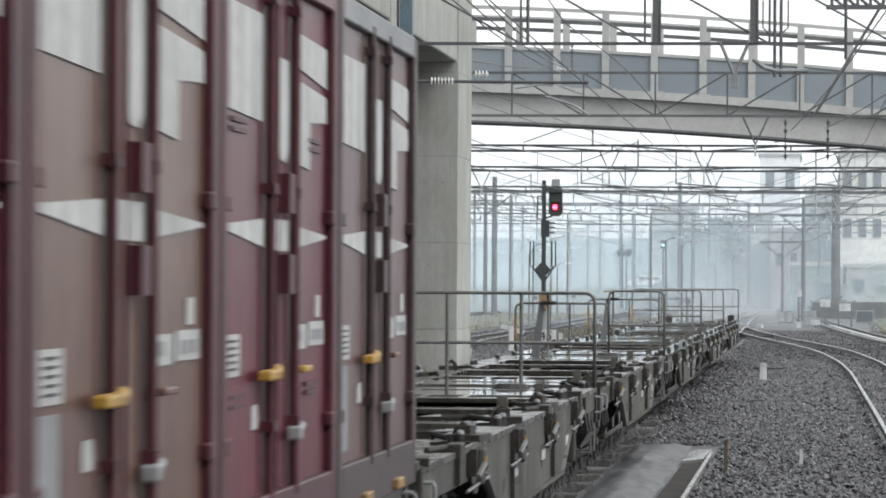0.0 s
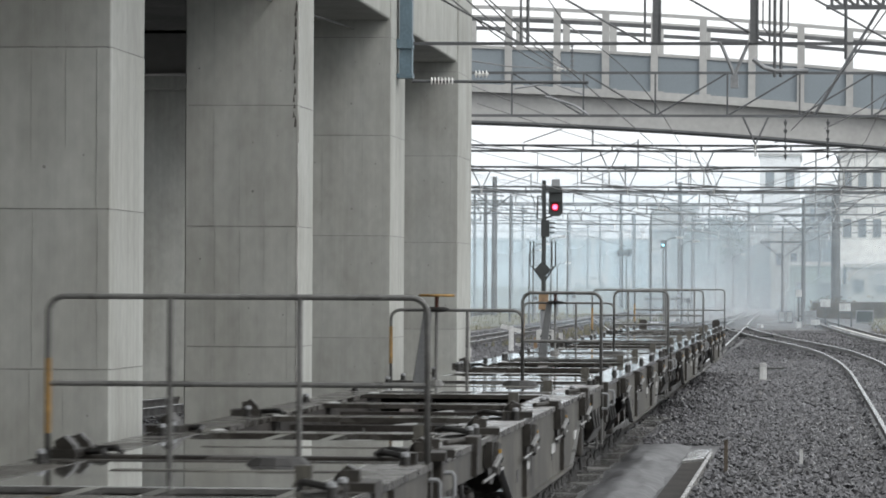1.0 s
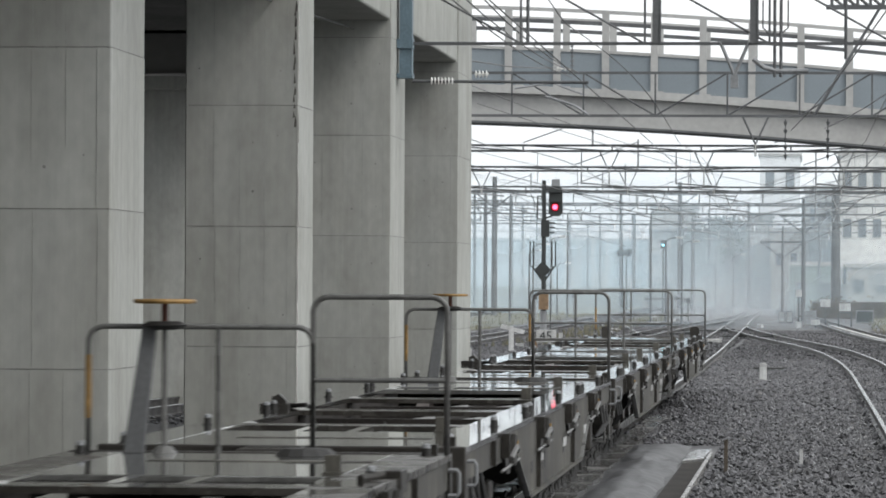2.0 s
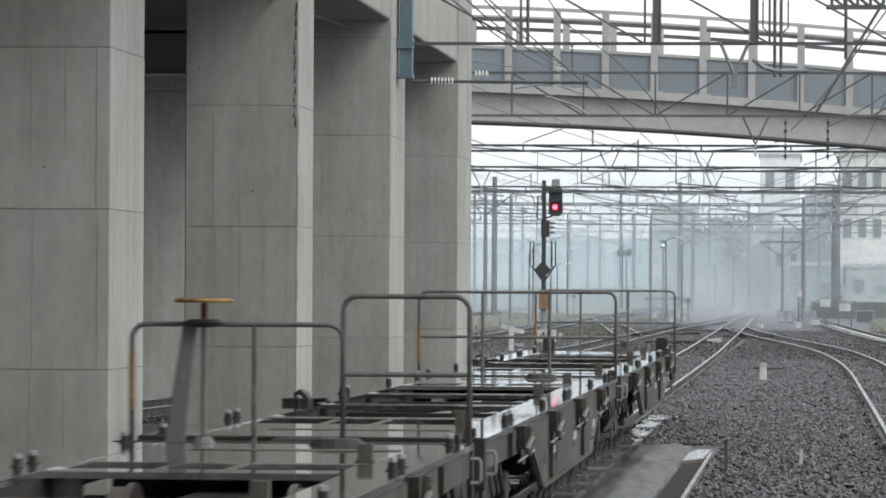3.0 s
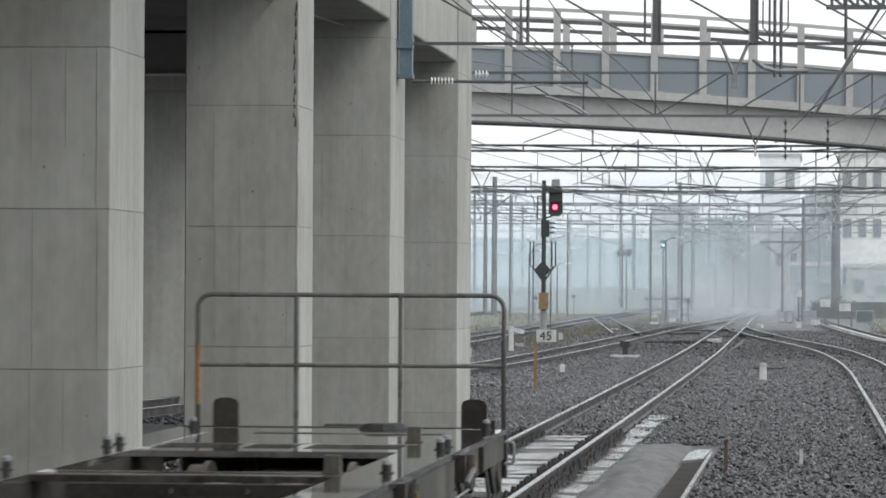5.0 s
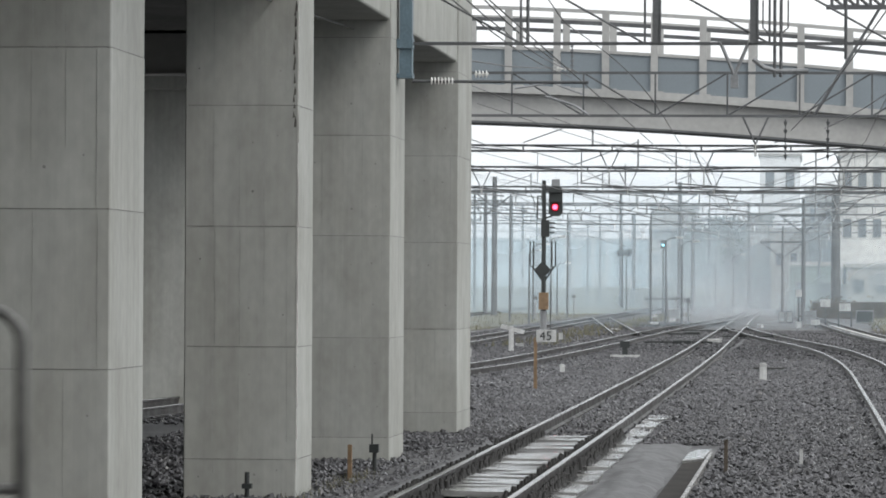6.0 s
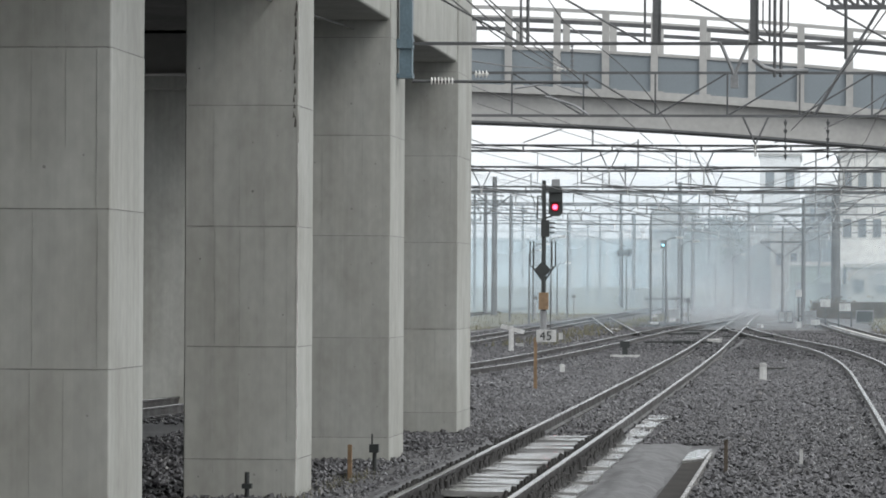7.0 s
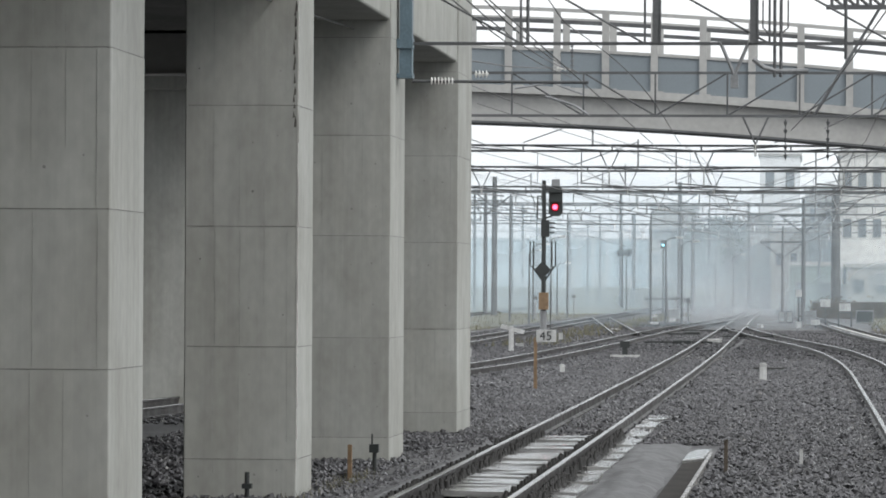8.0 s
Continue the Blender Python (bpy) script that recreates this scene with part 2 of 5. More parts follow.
# ---- building helpers ----
class Shape:
    """Collects boxes, tubes and plates of one mesh."""

    def __init__(self):
        self.v, self.f, self.bevel = [], [], 0.0

    def add(self, verts, faces):
        b = len(self.v)
        self.v += [tuple(p) for p in verts]
        self.f += [tuple(i + b for i in q) for q in faces]
        return self

    def box(self, x0, x1, y0, y1, z0, z1):
        return self.add([(x, y, z) for z in (z0, z1) for y in (y0, y1) for x in (x0, x1)],
                        [(0, 2, 3, 1), (4, 5, 7, 6), (0, 1, 5, 4), (2, 6, 7, 3), (0, 4, 6, 2), (1, 3, 7, 5)])

    def tube(self, p, q, r, n=8, r2=None):
        p, q = Vector(p), Vector(q)
        d = (q - p).normalized()
        a = d.cross(Vector((0, 0, 1)) if abs(d.z) < 0.9 else Vector((1, 0, 0))).normalized()
        b = d.cross(a)
        r2 = r if r2 is None else r2
        ring = [(math.cos(2 * math.pi * i / n), math.sin(2 * math.pi * i / n)) for i in range(n)]
        verts = [p + r * (c * a + s * b) for c, s in ring] + [q + r2 * (c * a + s * b) for c, s in ring]
        faces = [(i, (i + 1) % n, n + (i + 1) % n, n + i) for i in range(n)]
        return self.add(verts, faces + [tuple(range(n))[::-1], tuple(range(n, 2 * n))])

    def path(self, points, r, n=8):
        """One bent tube through the points."""
        pts = [Vector(p) for p in points]
        rings, a = [], None
        for i, p in enumerate(pts):
            d = (pts[min(i + 1, len(pts) - 1)] - pts[max(i - 1, 0)])
            d = d.normalized() if d.length > 1e-6 else (pts[i] - pts[i - 1]).normalized()
            if a is None:
                a = d.cross(Vector((0, 0, 1)) if abs(d.z) < 0.9 else Vector((1, 0, 0))).normalized()
            a = (a - d * a.dot(d)).normalized()
            b = d.cross(a)
            rings.append([p + r * (math.cos(6.28319 * k / n) * a + math.sin(6.28319 * k / n) * b) for k in range(n)])
        m = len(rings)
        faces = [(i * n + k, i * n + (k + 1) % n, (i + 1) * n + (k + 1) % n, (i + 1) * n + k) for i in range(m - 1) for k in range(n)]
        return self.add([v for g in rings for v in g], faces + [tuple(range(n))[::-1], tuple(range((m - 1) * n, m * n))])

    def plate(self, outline, axis, a, b):
        """An outline in the two other axes, pushed out along axis from a to b."""
        def at(u, w, t):
            return {"x": (t, u, w), "y": (u, t, w), "z": (u, w, t)}[axis]
        n = len(outline)
        verts = [at(u, w, a) for u, w in outline] + [at(u, w, b) for u, w in outline]
        faces = [(i, (i + 1) % n, n + (i + 1) % n, n + i) for i in range(n)]
        return self.add(verts, faces + [tuple(range(n))[::-1], tuple(range(n, 2 * n))])

    def mesh(self, name, mat):
        me = bpy.data.meshes.new(name)
        me.from_pydata(self.v, [], self.f)
        me.materials.append(mat)
        bm = bmesh.new()
        bm.from_mesh(me)
        bmesh.ops.recalc_face_normals(bm, faces=bm.faces)
        bm.to_mesh(me)
        bm.free()
        return me


def part(name, shape, mat, parent, label="", at=None, bevel=0.0):
    """One mesh object under a thing or under a part."""
    ob = new(name, shape if isinstance(shape, bpy.types.Mesh) else shape.mesh(name, mat))
    ob.parent = parent
    if at is not None:
        ob.matrix_basis = at
    if bevel:
        mod = ob.modifiers.new("bevel", "BEVEL")
        mod.width, mod.segments, mod.limit_method = bevel, 2, "ANGLE"
    return tagged(ob, label)


def thing(name, label, category, group="", at=None, kind=""):
    ob = tagged(new(name), label, category, group, kind)
    if at is not None:
        ob.matrix_basis = at
    return ob


def solid(name, shape, mat, label, category, group="", kind="", bevel=0.0, at=None):
    """A thing that is one mesh."""
    ob = new(name, shape.mesh(name, mat))
    if bevel:
        mod = ob.modifiers.new("bevel", "BEVEL")
        mod.width, mod.segments, mod.limit_method = bevel, 2, "ANGLE"
    if at is not None:
        ob.matrix_basis = at
    return tagged(ob, label, category, group, kind)


def bent(points, step=2.0):
    """A smooth line through plan points, as [(x, y), ...] at even steps."""
    pts = [Vector((*p, 0)) for p in points]
    pts = [2 * pts[0] - pts[1]] + pts + [2 * pts[-1] - pts[-2]]
    out = []
    for a, b, c, d in zip(pts, pts[1:], pts[2:], pts[3:]):
        n = max(1, int((c - b).length / step))
        for i in range(n):
            t = i / n
            out.append(0.5 * (2 * b + (c - a) * t + (2 * a - 5 * b + 4 * c - d) * t * t + (3 * b - a - 3 * c + d) * t ** 3))
    out.append(pts[-2])
    return [(p.x, p.y) for p in out]


GROUND = -0.20


# ---- ground ----
def ground():
    s = Shape()
    s.add([(-2500, -400, GROUND), (2500, -400, GROUND), (2500, 4500, GROUND), (-2500, 4500, GROUND)], [(0, 1, 2, 3)])
    solid("ground", s, BALLAST, "dark wet ballast ground of a rail yard", "ground", kind="structure")
    e = Shape()
    for x0, x1, y0, y1 in ((-60, -17, 150, 640), (3.6, 60, 175, 420)):
        e.box(x0, x1, y0, y1, GROUND, GROUND + 0.03)
    solid("ground_verge", e, EARTH, "weedy brown earth beside the tracks", "ground", kind="structure")


def stones():
    """Loose ballast round the near tracks."""
    rng = np.random.default_rng(4)
    zones = [(-5.3, 2.6, 41, 75, 26000), (-5.6, 3.2, 75, 125, 24000), (-12.5, -4.6, 66, 150, 30000), (-6.0, -4.6, 60, 90, 5000), (-9.5, -6.4, 32, 66, 7000), (-6.5, -4.6, 41, 66, 6500), (-7.0, 6.0, 125, 210, 16000), (-16, -6.6, 150, 260, 14000)]
    base = np.array([(1, 0, 0), (0, 1, 0), (-1, 0, 0), (0, -1, 0), (0, 0, 1), (0, 0, -1)], float)
    tri = np.array([(0, 1, 4), (1, 2, 4), (2, 3, 4), (3, 0, 4), (1, 0, 5), (2, 1, 5), (3, 2, 5), (0, 3, 5)])
    v, f, count = [], [], 0
    for x0, x1, y0, y1, n in zones:
        c = np.stack([rng.uniform(x0, x1, n), rng.uniform(y0, y1, n), np.full(n, GROUND)], 1)
        keep = ~((c[:, 0] > -2.75) & (c[:, 0] < -1.3) & (c[:, 1] < 59)) & ~((abs(c[:, 0] + 3.5) < 1.1) & (c[:, 1] > 43) & (c[:, 1] < 60))
        keep &= ~((abs(c[:, 0] + 4.06) < 0.1) | (abs(c[:, 0] + 2.94) < 0.1))
        c = c[keep]
        n = len(c)
        size = rng.uniform(0.022, 0.055, n) * (1.0 + (c[:, 1] > 75) * 0.35)
        c[:, 2] += size * rng.uniform(0.1, 0.9, n)
        p = base[None] * (rng.uniform(0.6, 1.25, (n, 6, 1)) * size[:, None, None])
        turn = rng.uniform(0, 6.28, n)
        ct, st = np.cos(turn)[:, None], np.sin(turn)[:, None]
        tip = rng.uniform(-0.7, 0.7, n)[:, None]
        x, y, z = p[..., 0] + tip * p[..., 2], p[..., 1], p[..., 2] - tip * p[..., 0]
        p = np.stack([x * ct - y * st, x * st + y * ct, z * 0.8], -1) + c[:, None]
        v.append(p.reshape(-1, 3))
        f.append((tri[None] + (np.arange(n) * 6)[:, None, None]).reshape(-1, 3) + count)
        count += n * 6
    me = bpy.data.meshes.new("ballast_stones")
    me.from_pydata(np.concatenate(v).tolist(), [], np.concatenate(f).tolist())
    me.materials.append(STONE)
    tagged(new("ballast_stones", me), "loose wet grey ballast stones between the tracks", "ballast", kind="stuff")


# ---- tracks ----
RAIL_OUT = [(-0.065, -0.17), (0.065, -0.17), (0.065, -0.155), (0.012, -0.135), (0.012, -0.045), (0.034, -0.035), (0.034, -0.006),
            (-0.034, -0.006), (-0.034, -0.035), (-0.012, -0.045), (-0.012, -0.135), (-0.065, -0.155)]
RAIL_TOP = [(-0.031, -0.0055), (0.031, -0.0055), (0.027, 0.0), (-0.027, 0.0)]


def sweep(line, outline, offset):
    s = Shape()
    n = len(outline)
    rings = []
    for i, (x, y) in enumerate(line):
        x0, y0 = line[max(0, i - 1)]
        x1, y1 = line[min(len(line) - 1, i + 1)]
        d = Vector((x1 - x0, y1 - y0)).normalized()
        rings.append([(x + d.y * (offset + u), y - d.x * (offset + u), w) for u, w in outline])
    verts = [p for r in rings for p in r]
    faces = [(i * n + j, i * n + (j + 1) % n, (i + 1) * n + (j + 1) % n, (i + 1) * n + j) for i in range(len(rings) - 1) for j in range(n)]
    return s.add(verts, faces + [tuple(range(n)), tuple(range(len(verts) - n, len(verts)))])


def track(points, name, label, sleepers=(0, 0), gauge=0.5665):
    t = thing(name, label, "railway track", "tracks of the yard", kind="structure")
    line = bent(points)
    for off in (-gauge, gauge):
        rail = part("rail", sweep(line, RAIL_OUT, off), RAILSIDE, t, "rusty rail web and foot")
        part("rail_head", sweep(line, RAIL_TOP, off), RAILHEAD, rail, "polished bright rail head")
    s0, s1 = sleepers
    if s1 > s0:
        me = Shape().plate([(-1.0, -0.30), (1.0, -0.30), (1.0, -0.19), (0.85, -0.172), (-0.85, -0.172), (-1.0, -0.19)], "y", -0.11, 0.11).mesh("sleeper", SLEEPER)
        run = 0.0
        for (x0, y0), (x1, y1) in zip(line, line[1:]):
            d = math.hypot(x1 - x0, y1 - y0)
            while run < d:
                y = y0 + (y1 - y0) * run / d
                if s0 < y < s1:
                    a = math.degrees(math.atan2(y1 - y0, x1 - x0)) - 90
                    part("sleeper", me, SLEEPER, t, at=pose(x0 + (x1 - x0) * run / d, y, random.uniform(-0.012, 0.004), 0, 0, a))
                run += 0.62
            run -= d
    return t


TRACK_X = -3.5


def tracks():
    main = track([(TRACK_X, -60), (TRACK_X, 20), (TRACK_X, 80), (-3.60, 130), (-3.82, 165), (-4.13, 215), (-4.5, 265), (-4.95, 330), (-6, 420), (-7.5, 520)],
                 "track_main", "straight wet freight track with polished rails", (36, 135))
    clip = Shape().box(-0.07, 0.07, -0.07, 0.07, -0.19, -0.12).tube((0, -0.03, -0.13), (0, -0.03, -0.01), 0.04, 6, 0.018).tube((0.04, 0.04, -0.13), (0.04, 0.04, -0.04), 0.03, 6, 0.015).mesh("rail_clip", CLIP)
    for side in (-0.5665, 0.5665):
        for w in (-0.14, 0.14):
            for i in range(72):
                part("rail_clip", clip, CLIP, main, at=pose(TRACK_X + side + w, 38.2 + i * 0.31, random.uniform(-0.03, 0.02), 0, 0, random.uniform(-30, 30)))
    track([(1.7, -40), (1.65, 30), (1.58, 64), (1.51, 84), (1.44, 100), (1.33, 110), (1.13, 120), (0.6, 136), (-0.36, 152), (-1.4, 166.5), (-2.2, 179), (-2.85, 190), (-3.55, 202), (-4.1, 218), (-4.4, 245), (-4.75, 300)],
          "track_branch", "track curving away beyond the points", (50, 120))
    track([(-14.5, 30), (-11.2, 73), (-8.75, 105), (-8.1, 125), (-7.7, 150), (-7.45, 175), (-7.0, 210), (-6.0, 250), (-5.3, 290), (-5.2, 350)],
          "track_left", "yard track with worn rails on dark ballast", (62, 130))
    track([(-12.4, 100), (-13.1, 160), (-13.4, 200), (-14.0, 265), (-15.0, 380), (-18, 520)], "track_far", "distant yard track with dull rails")
    track([(-14.0, 274), (-11.1, 228), (-8.2, 182)], "track_crossover", "crossover between two yard tracks")
    track([(-22, 120), (-23, 200), (-25, 300), (-30, 500)], "track_outer", "outer yard track seen behind the columns")
    track([(6.0, 100), (3.6, 150), (2.0, 190), (0.8, 235), (-0.6, 290), (-3, 380)], "track_right", "yard track with a pale rail beside weeds")


def crossing_boards():
    t = thing("track_boards", "wet grey boards laid between the rails", "boards", kind="structure")
    me = Shape().box(-0.44, 0.44, -0.19, 0.19, -0.16, -0.10).mesh("plank", TIMBER)
    for i in range(40):
        part("plank", me, TIMBER, t, at=pose(TRACK_X + random.uniform(-0.02, 0.02), 43.6 + i * 0.41, random.uniform(-0.012, 0.012), random.uniform(-1, 1), random.uniform(-1.5, 1.5), random.uniform(-1, 1)))
    side = Shape().box(-0.16, 0.16, -0.42, 0.42, -0.2, -0.13).mesh("side_block", TIMBER)
    for i in range(32):
        part("side_block", side, TIMBER, t, at=pose(TRACK_X + 0.88, 42.5 + i * 0.9, random.uniform(-0.02, 0.01), 0, random.uniform(-3, 3), random.uniform(-3, 3)))
    ledge = Shape()
    ledge.plate([(-5.15, 36), (-4.55, 36), (-4.5, 58.5), (-4.75, 60.5), (-5.1, 60)], "z", GROUND - 0.05, GROUND + 0.045)
    solid("kerb_ledge", ledge, MORTAR, "low wet concrete ledge beside the rail", "ledge", kind="structure", bevel=0.03)


def mortar_mound():
    s = Shape()
    nx, ny = 14, 40
    for j in range(ny + 1):
        y = 40 + 18.8 * j / ny
        for i in range(nx + 1):
            u = i / nx
            x = -2.58 + 0.92 * u + 0.04 * noise.noise((0, y * 0.25, 5))
            end = min(1, (58.9 - y) / 1.6)
            z = 0.12 * math.sin(math.pi * min(1, max(0, u))) ** 0.6 * max(0, end) ** 0.5
            z += 0.05 * noise.noise((x * 4, y * 0.5, 0)) + 0.04 * noise.noise((x * 8, y * 1.1, 2)) + 0.015 * noise.noise((x * 25, y * 6, 4))
            s.v.append((x, y, GROUND - 0.03 + z))
    for j in range(ny):
        for i in range(nx):
            a = j * (nx + 1) + i
            s.f.append((a, a + 1, a + nx + 2, a + nx + 1))
    ob = solid("mortar_mound", s, MORTAR, "long wet grey mound covering a cable duct", "mound")
    for p in ob.data.polygons:
        p.use_smooth = True
    k = Shape()
    k.box(-1.385, -1.335, 38, 55.2, GROUND - 0.05, GROUND + 0.07)
    # Flat dark strip, darker than the mound and edge beside it
    solid("duct_floor", Shape().box(-1.66, -1.385, 38, 54.4, GROUND - 0.05, GROUND + 0.02), FLOOR, "dark matt strip along an open cable duct", "duct floor")
    solid("duct_edge", k, SLEEPER, "narrow concrete duct with a pale edge", "cable duct", bevel=0.01)
    c = Shape().plate([(-1.66, 52.6), (-1.40, 53.4), (-1.38, 56.2), (-1.58, 56.0), (-1.66, 54.8)], "z", GROUND, GROUND + 0.07)
    solid("duct_cover", c, TIMBER, "wet pale concrete duct cover", "duct cover", bevel=0.015)


# ---- viaduct ----
COL_X = -5.35
COLUMNS = [(31.6, 33.2), (43.1, 44.45), (52.5, 54.3), (62.4, 64.8)]


def viaduct():
    v = thing("viaduct", "grey concrete viaduct on tall board-formed columns", "viaduct", kind="structure")
    wide = 1.18
    lifts = ((0.15, 1.39, 2.62, 3.86, 5.10, 6.34, 9.0), (0.23, 1.40, 2.653, 3.912, 5.15, 6.385, 9.0),
             (0.12, 1.38, 2.67, 3.94, 5.18, 6.4, 9.0), (0.14, 1.39, 2.69, 3.99, 5.25, 6.5, 9.0))
    rng = random.Random(77)
    for (y0, y1), tops, shift in zip(COLUMNS, lifts, (-0.027, -0.018, -0.004, 0.004)):
        cx = COL_X + shift
        c = part("column", Shape().box(cx - wide + 0.03, cx - 0.03, y0 + 0.006, y1 - 0.006, GROUND - 0.3, 9.0), SEAM, v, "board-formed concrete column with pale edges")
        z = -0.4
        for top in tops:
            k = 0.010
            plan = [(cx - wide, y0 + k), (cx - wide + k, y0), (cx - k, y0), (cx, y0 + k), (cx, y1 - k), (cx - k, y1), (cx - wide + k, y1), (cx - wide, y1 - k)]
            step = rng.uniform(-0.002, 0.002)
            part("concrete_lift", Shape().plate([(px + step, py + step) for px, py in plan], "z", z + 0.0035, top - 0.0035), CONCRETE, c)
            # lipped, chipped run of the construction joint
            lip, u = Shape(), cx - wide + 0.02
            while u < cx - 0.05:
                w = rng.uniform(0.03, 0.16)
                if rng.random() < 0.6:
                    h = rng.uniform(0.001, 0.0045)
                    lip.box(u, min(u + w, cx - 0.04), y0 - 0.0028, y0 + 0.01, top - h, top + h * 0.7)
                u += w + rng.uniform(0.0, 0.03)
            u = y0 + 0.05
            while u < y1 - 0.1:
                w = rng.uniform(0.05, 0.3)
                lip.box(cx - 0.01, cx + 0.0028, u, min(u + w, y1 - 0.04), top - 0.004, top + 0.003)
                u += w + rng.uniform(0.0, 0.06)
            part("joint_lip", lip, SEAM, c, "dark rough construction joint")
            z = top
        # board marks, one run a lift, and tie holes
        lines, holes = Shape(), Shape()
        marks = [0.27, 0.49, 0.72, 0.93]
        for j, (za, zb) in enumerate(zip((-0.3,) + tops, tops)):
            for m in marks:
                if rng.random() < 0.85:
                    u = cx - wide + m * wide / 1.0 * 0.98 + rng.uniform(-0.015, 0.015)
                    e = rng.uniform(0.002, 0.0045)
                    a, b = za + 0.02, zb - 0.02
                    if rng.random() < 0.4:
                        a += rng.uniform(0.1, 0.5)
                    lines.box(u - e / 2, u + e / 2, y0 - 0.0026, y0 + 0.02, a, b)
            for m in (0.15, 0.6, 0.84):
                for q in (0.3, 0.72):
                    if rng.random() < 0.45:
                        u, w = cx - wide + m * wide + rng.uniform(-0.05, 0.05), za + (zb - za) * q + rng.uniform(-0.05, 0.05)
                        holes.tube((u, y0 - 0.003, w), (u, y0 + 0.01, w), rng.uniform(0.007, 0.014), 8)
        part("form_line", lines, FORMLINE, c)
        part("tie_hole", holes, SEAM, c, "small dark tie holes and pits")
    for (a0, a1), (b0, b1) in zip(COLUMNS, COLUMNS[1:]):
        part("edge_beam", Shape().box(COL_X - wide, COL_X - 0.02, a1 - 0.02, b0 + 0.02, 5.4, 7.4), CONCRETE, v, "concrete edge beam between columns", bevel=0.03)
    part("edge_beam", Shape().box(COL_X - wide, COL_X - 0.02, 28.6, COLUMNS[0][0] + 0.02, 5.4, 7.4), CONCRETE, v, bevel=0.03)
    # Slabs use the darkened concrete, so their colour carries the shade below
    part("deck_slab", Shape().box(-18, COL_X - wide, 28.6, 64.0, 5.95, 7.3), SHADED_CONCRETE, v, "concrete deck slab with its underside shade put into the colour")
    part("deck_slab", Shape().box(-18, -9.6, 64.0, 78.5, 5.95, 7.3), SHADED_CONCRETE, v)
    for y0, y1 in COLUMNS + [(74.5, 76.5)]:
        part("column", Shape().box(-12.9, -11.42, y0 + 1, y1 + 1, GROUND - 0.3, 5.95), CONCRETE, v, bevel=0.03)
        if y0 > 64:
            part("cross_beam", Shape().box(-12.95, -9.2, y0 + 0.35, y1 + 1.1, 5.58, 5.87), CONCRETE, v, "concrete cross beam")
            continue
        # Beam under the slab also has the shade in its colour
        part("cross_beam", Shape().box(-11.42, COL_X - wide if y0 < 64 else -10.6, y0 + 1.2, y1 + 0.8, 5.95, 6.36), SHADED_CONCRETE, v)
        part("cross_beam", Shape().box(-18, -12.9, y0 + 1.2, y1 + 0.8, 5.55, 6.36), CONCRETE, v)
    # Made-up girder, fills the opening under the deck that is only dark
    part("gap_girder", Shape().box(-17, -7.6, 64.4, 64.75, 5.34, 7.3).box(-17, -7.6, 64.25, 64.9, 5.31, 5.34), BRIDGE, v, "grey girder added to fill the dark gap under the deck")
    y0 = COLUMNS[1][0]
    chip = Shape()
    edge = COL_X - 0.018 - 0.010
    z = 3.68
    while z < 5.2:
        h = rng.uniform(0.04, 0.16)
        a = edge - 0.022 - 0.022 * rng.random()
        chip.plate([(a, z), (a + 0.022, z + 0.01), (a + 0.026 - 0.012 * rng.random(), z + h * 0.6), (a + 0.010, z + h)], "y", y0 - 0.003, y0 + 0.01)
        z += h * rng.uniform(0.7, 1.3)
    part("chipped_edge", chip, DARKWALL, v, "dark chipped streak along a column edge")
    spall = Shape()
    for k in range(60):
        z = 0.1 + k * 0.11
        w = rng.random()
        spall.plate([(edge + 0.006, z), (edge + 0.014 + 0.014 * w, z + 0.02), (edge + 0.012 + 0.010 * w, z + 0.09 + 0.05 * w), (edge + 0.004, z + 0.12)], "y", y0 - 0.004, y0 + 0.012)
    part("spalled_edge", spall, FACADE, v, "pale spalled arris down a column edge")
    # Out-of-view slab, added to keep sky light off the nearest column
    part("added_shade_slab", Shape().box(COL_X - 0.02, -2.2, 28.6, 34.0, 7.42, 7.8), SHADED_CONCRETE, v, "unseen slab added to shade the nearest column")
    part("back_wall", Shape().box(-18.3, -18, 28.6, 58, GROUND - 0.1, 7.3), CONCRETE, v)


def shade_blocks_behind():
    # Unseen blocks behind the camera, added to cut sky light on column fronts
    b = thing("station_building", "unseen plain blocks added to darken the near columns", "station", kind="structure")
    part("shade_block", Shape().box(-30, 30, -70, -8, 4.6, 18), SHADED_CONCRETE, b, "unseen dark block added behind the camera")
    # Wing stays out of view; added to darken the nearest column
    part("shade_wing", Shape().box(-30, -6.6, -7.99, 28.5, GROUND - 0.2, 15), SHADED_CONCRETE, b, "unseen wing added to darken the nearest column")
    part("side_wall", Shape().box(-30, -6.6, -70, -8, GROUND - 0.2, 4.59), SHADED_CONCRETE, b)
    part("end_wall", Shape().box(5.2, 30, -10.0, -8.1, GROUND - 0.2, 4.59), SHADED_CONCRETE, b, "unseen wall added to block low light")
    part("end_wall", Shape().box(-30, 30, -71, -70.01, GROUND - 0.2, 16), SHADED_CONCRETE, b)


# ---- overbridge ----
def bridge_line(x):
    """y and the drop of the bridge along its curve, at x."""
    u = x + 11.5
    return 140 + 0.004 * u * u, -0.030 * u - 0.0022 * u * u


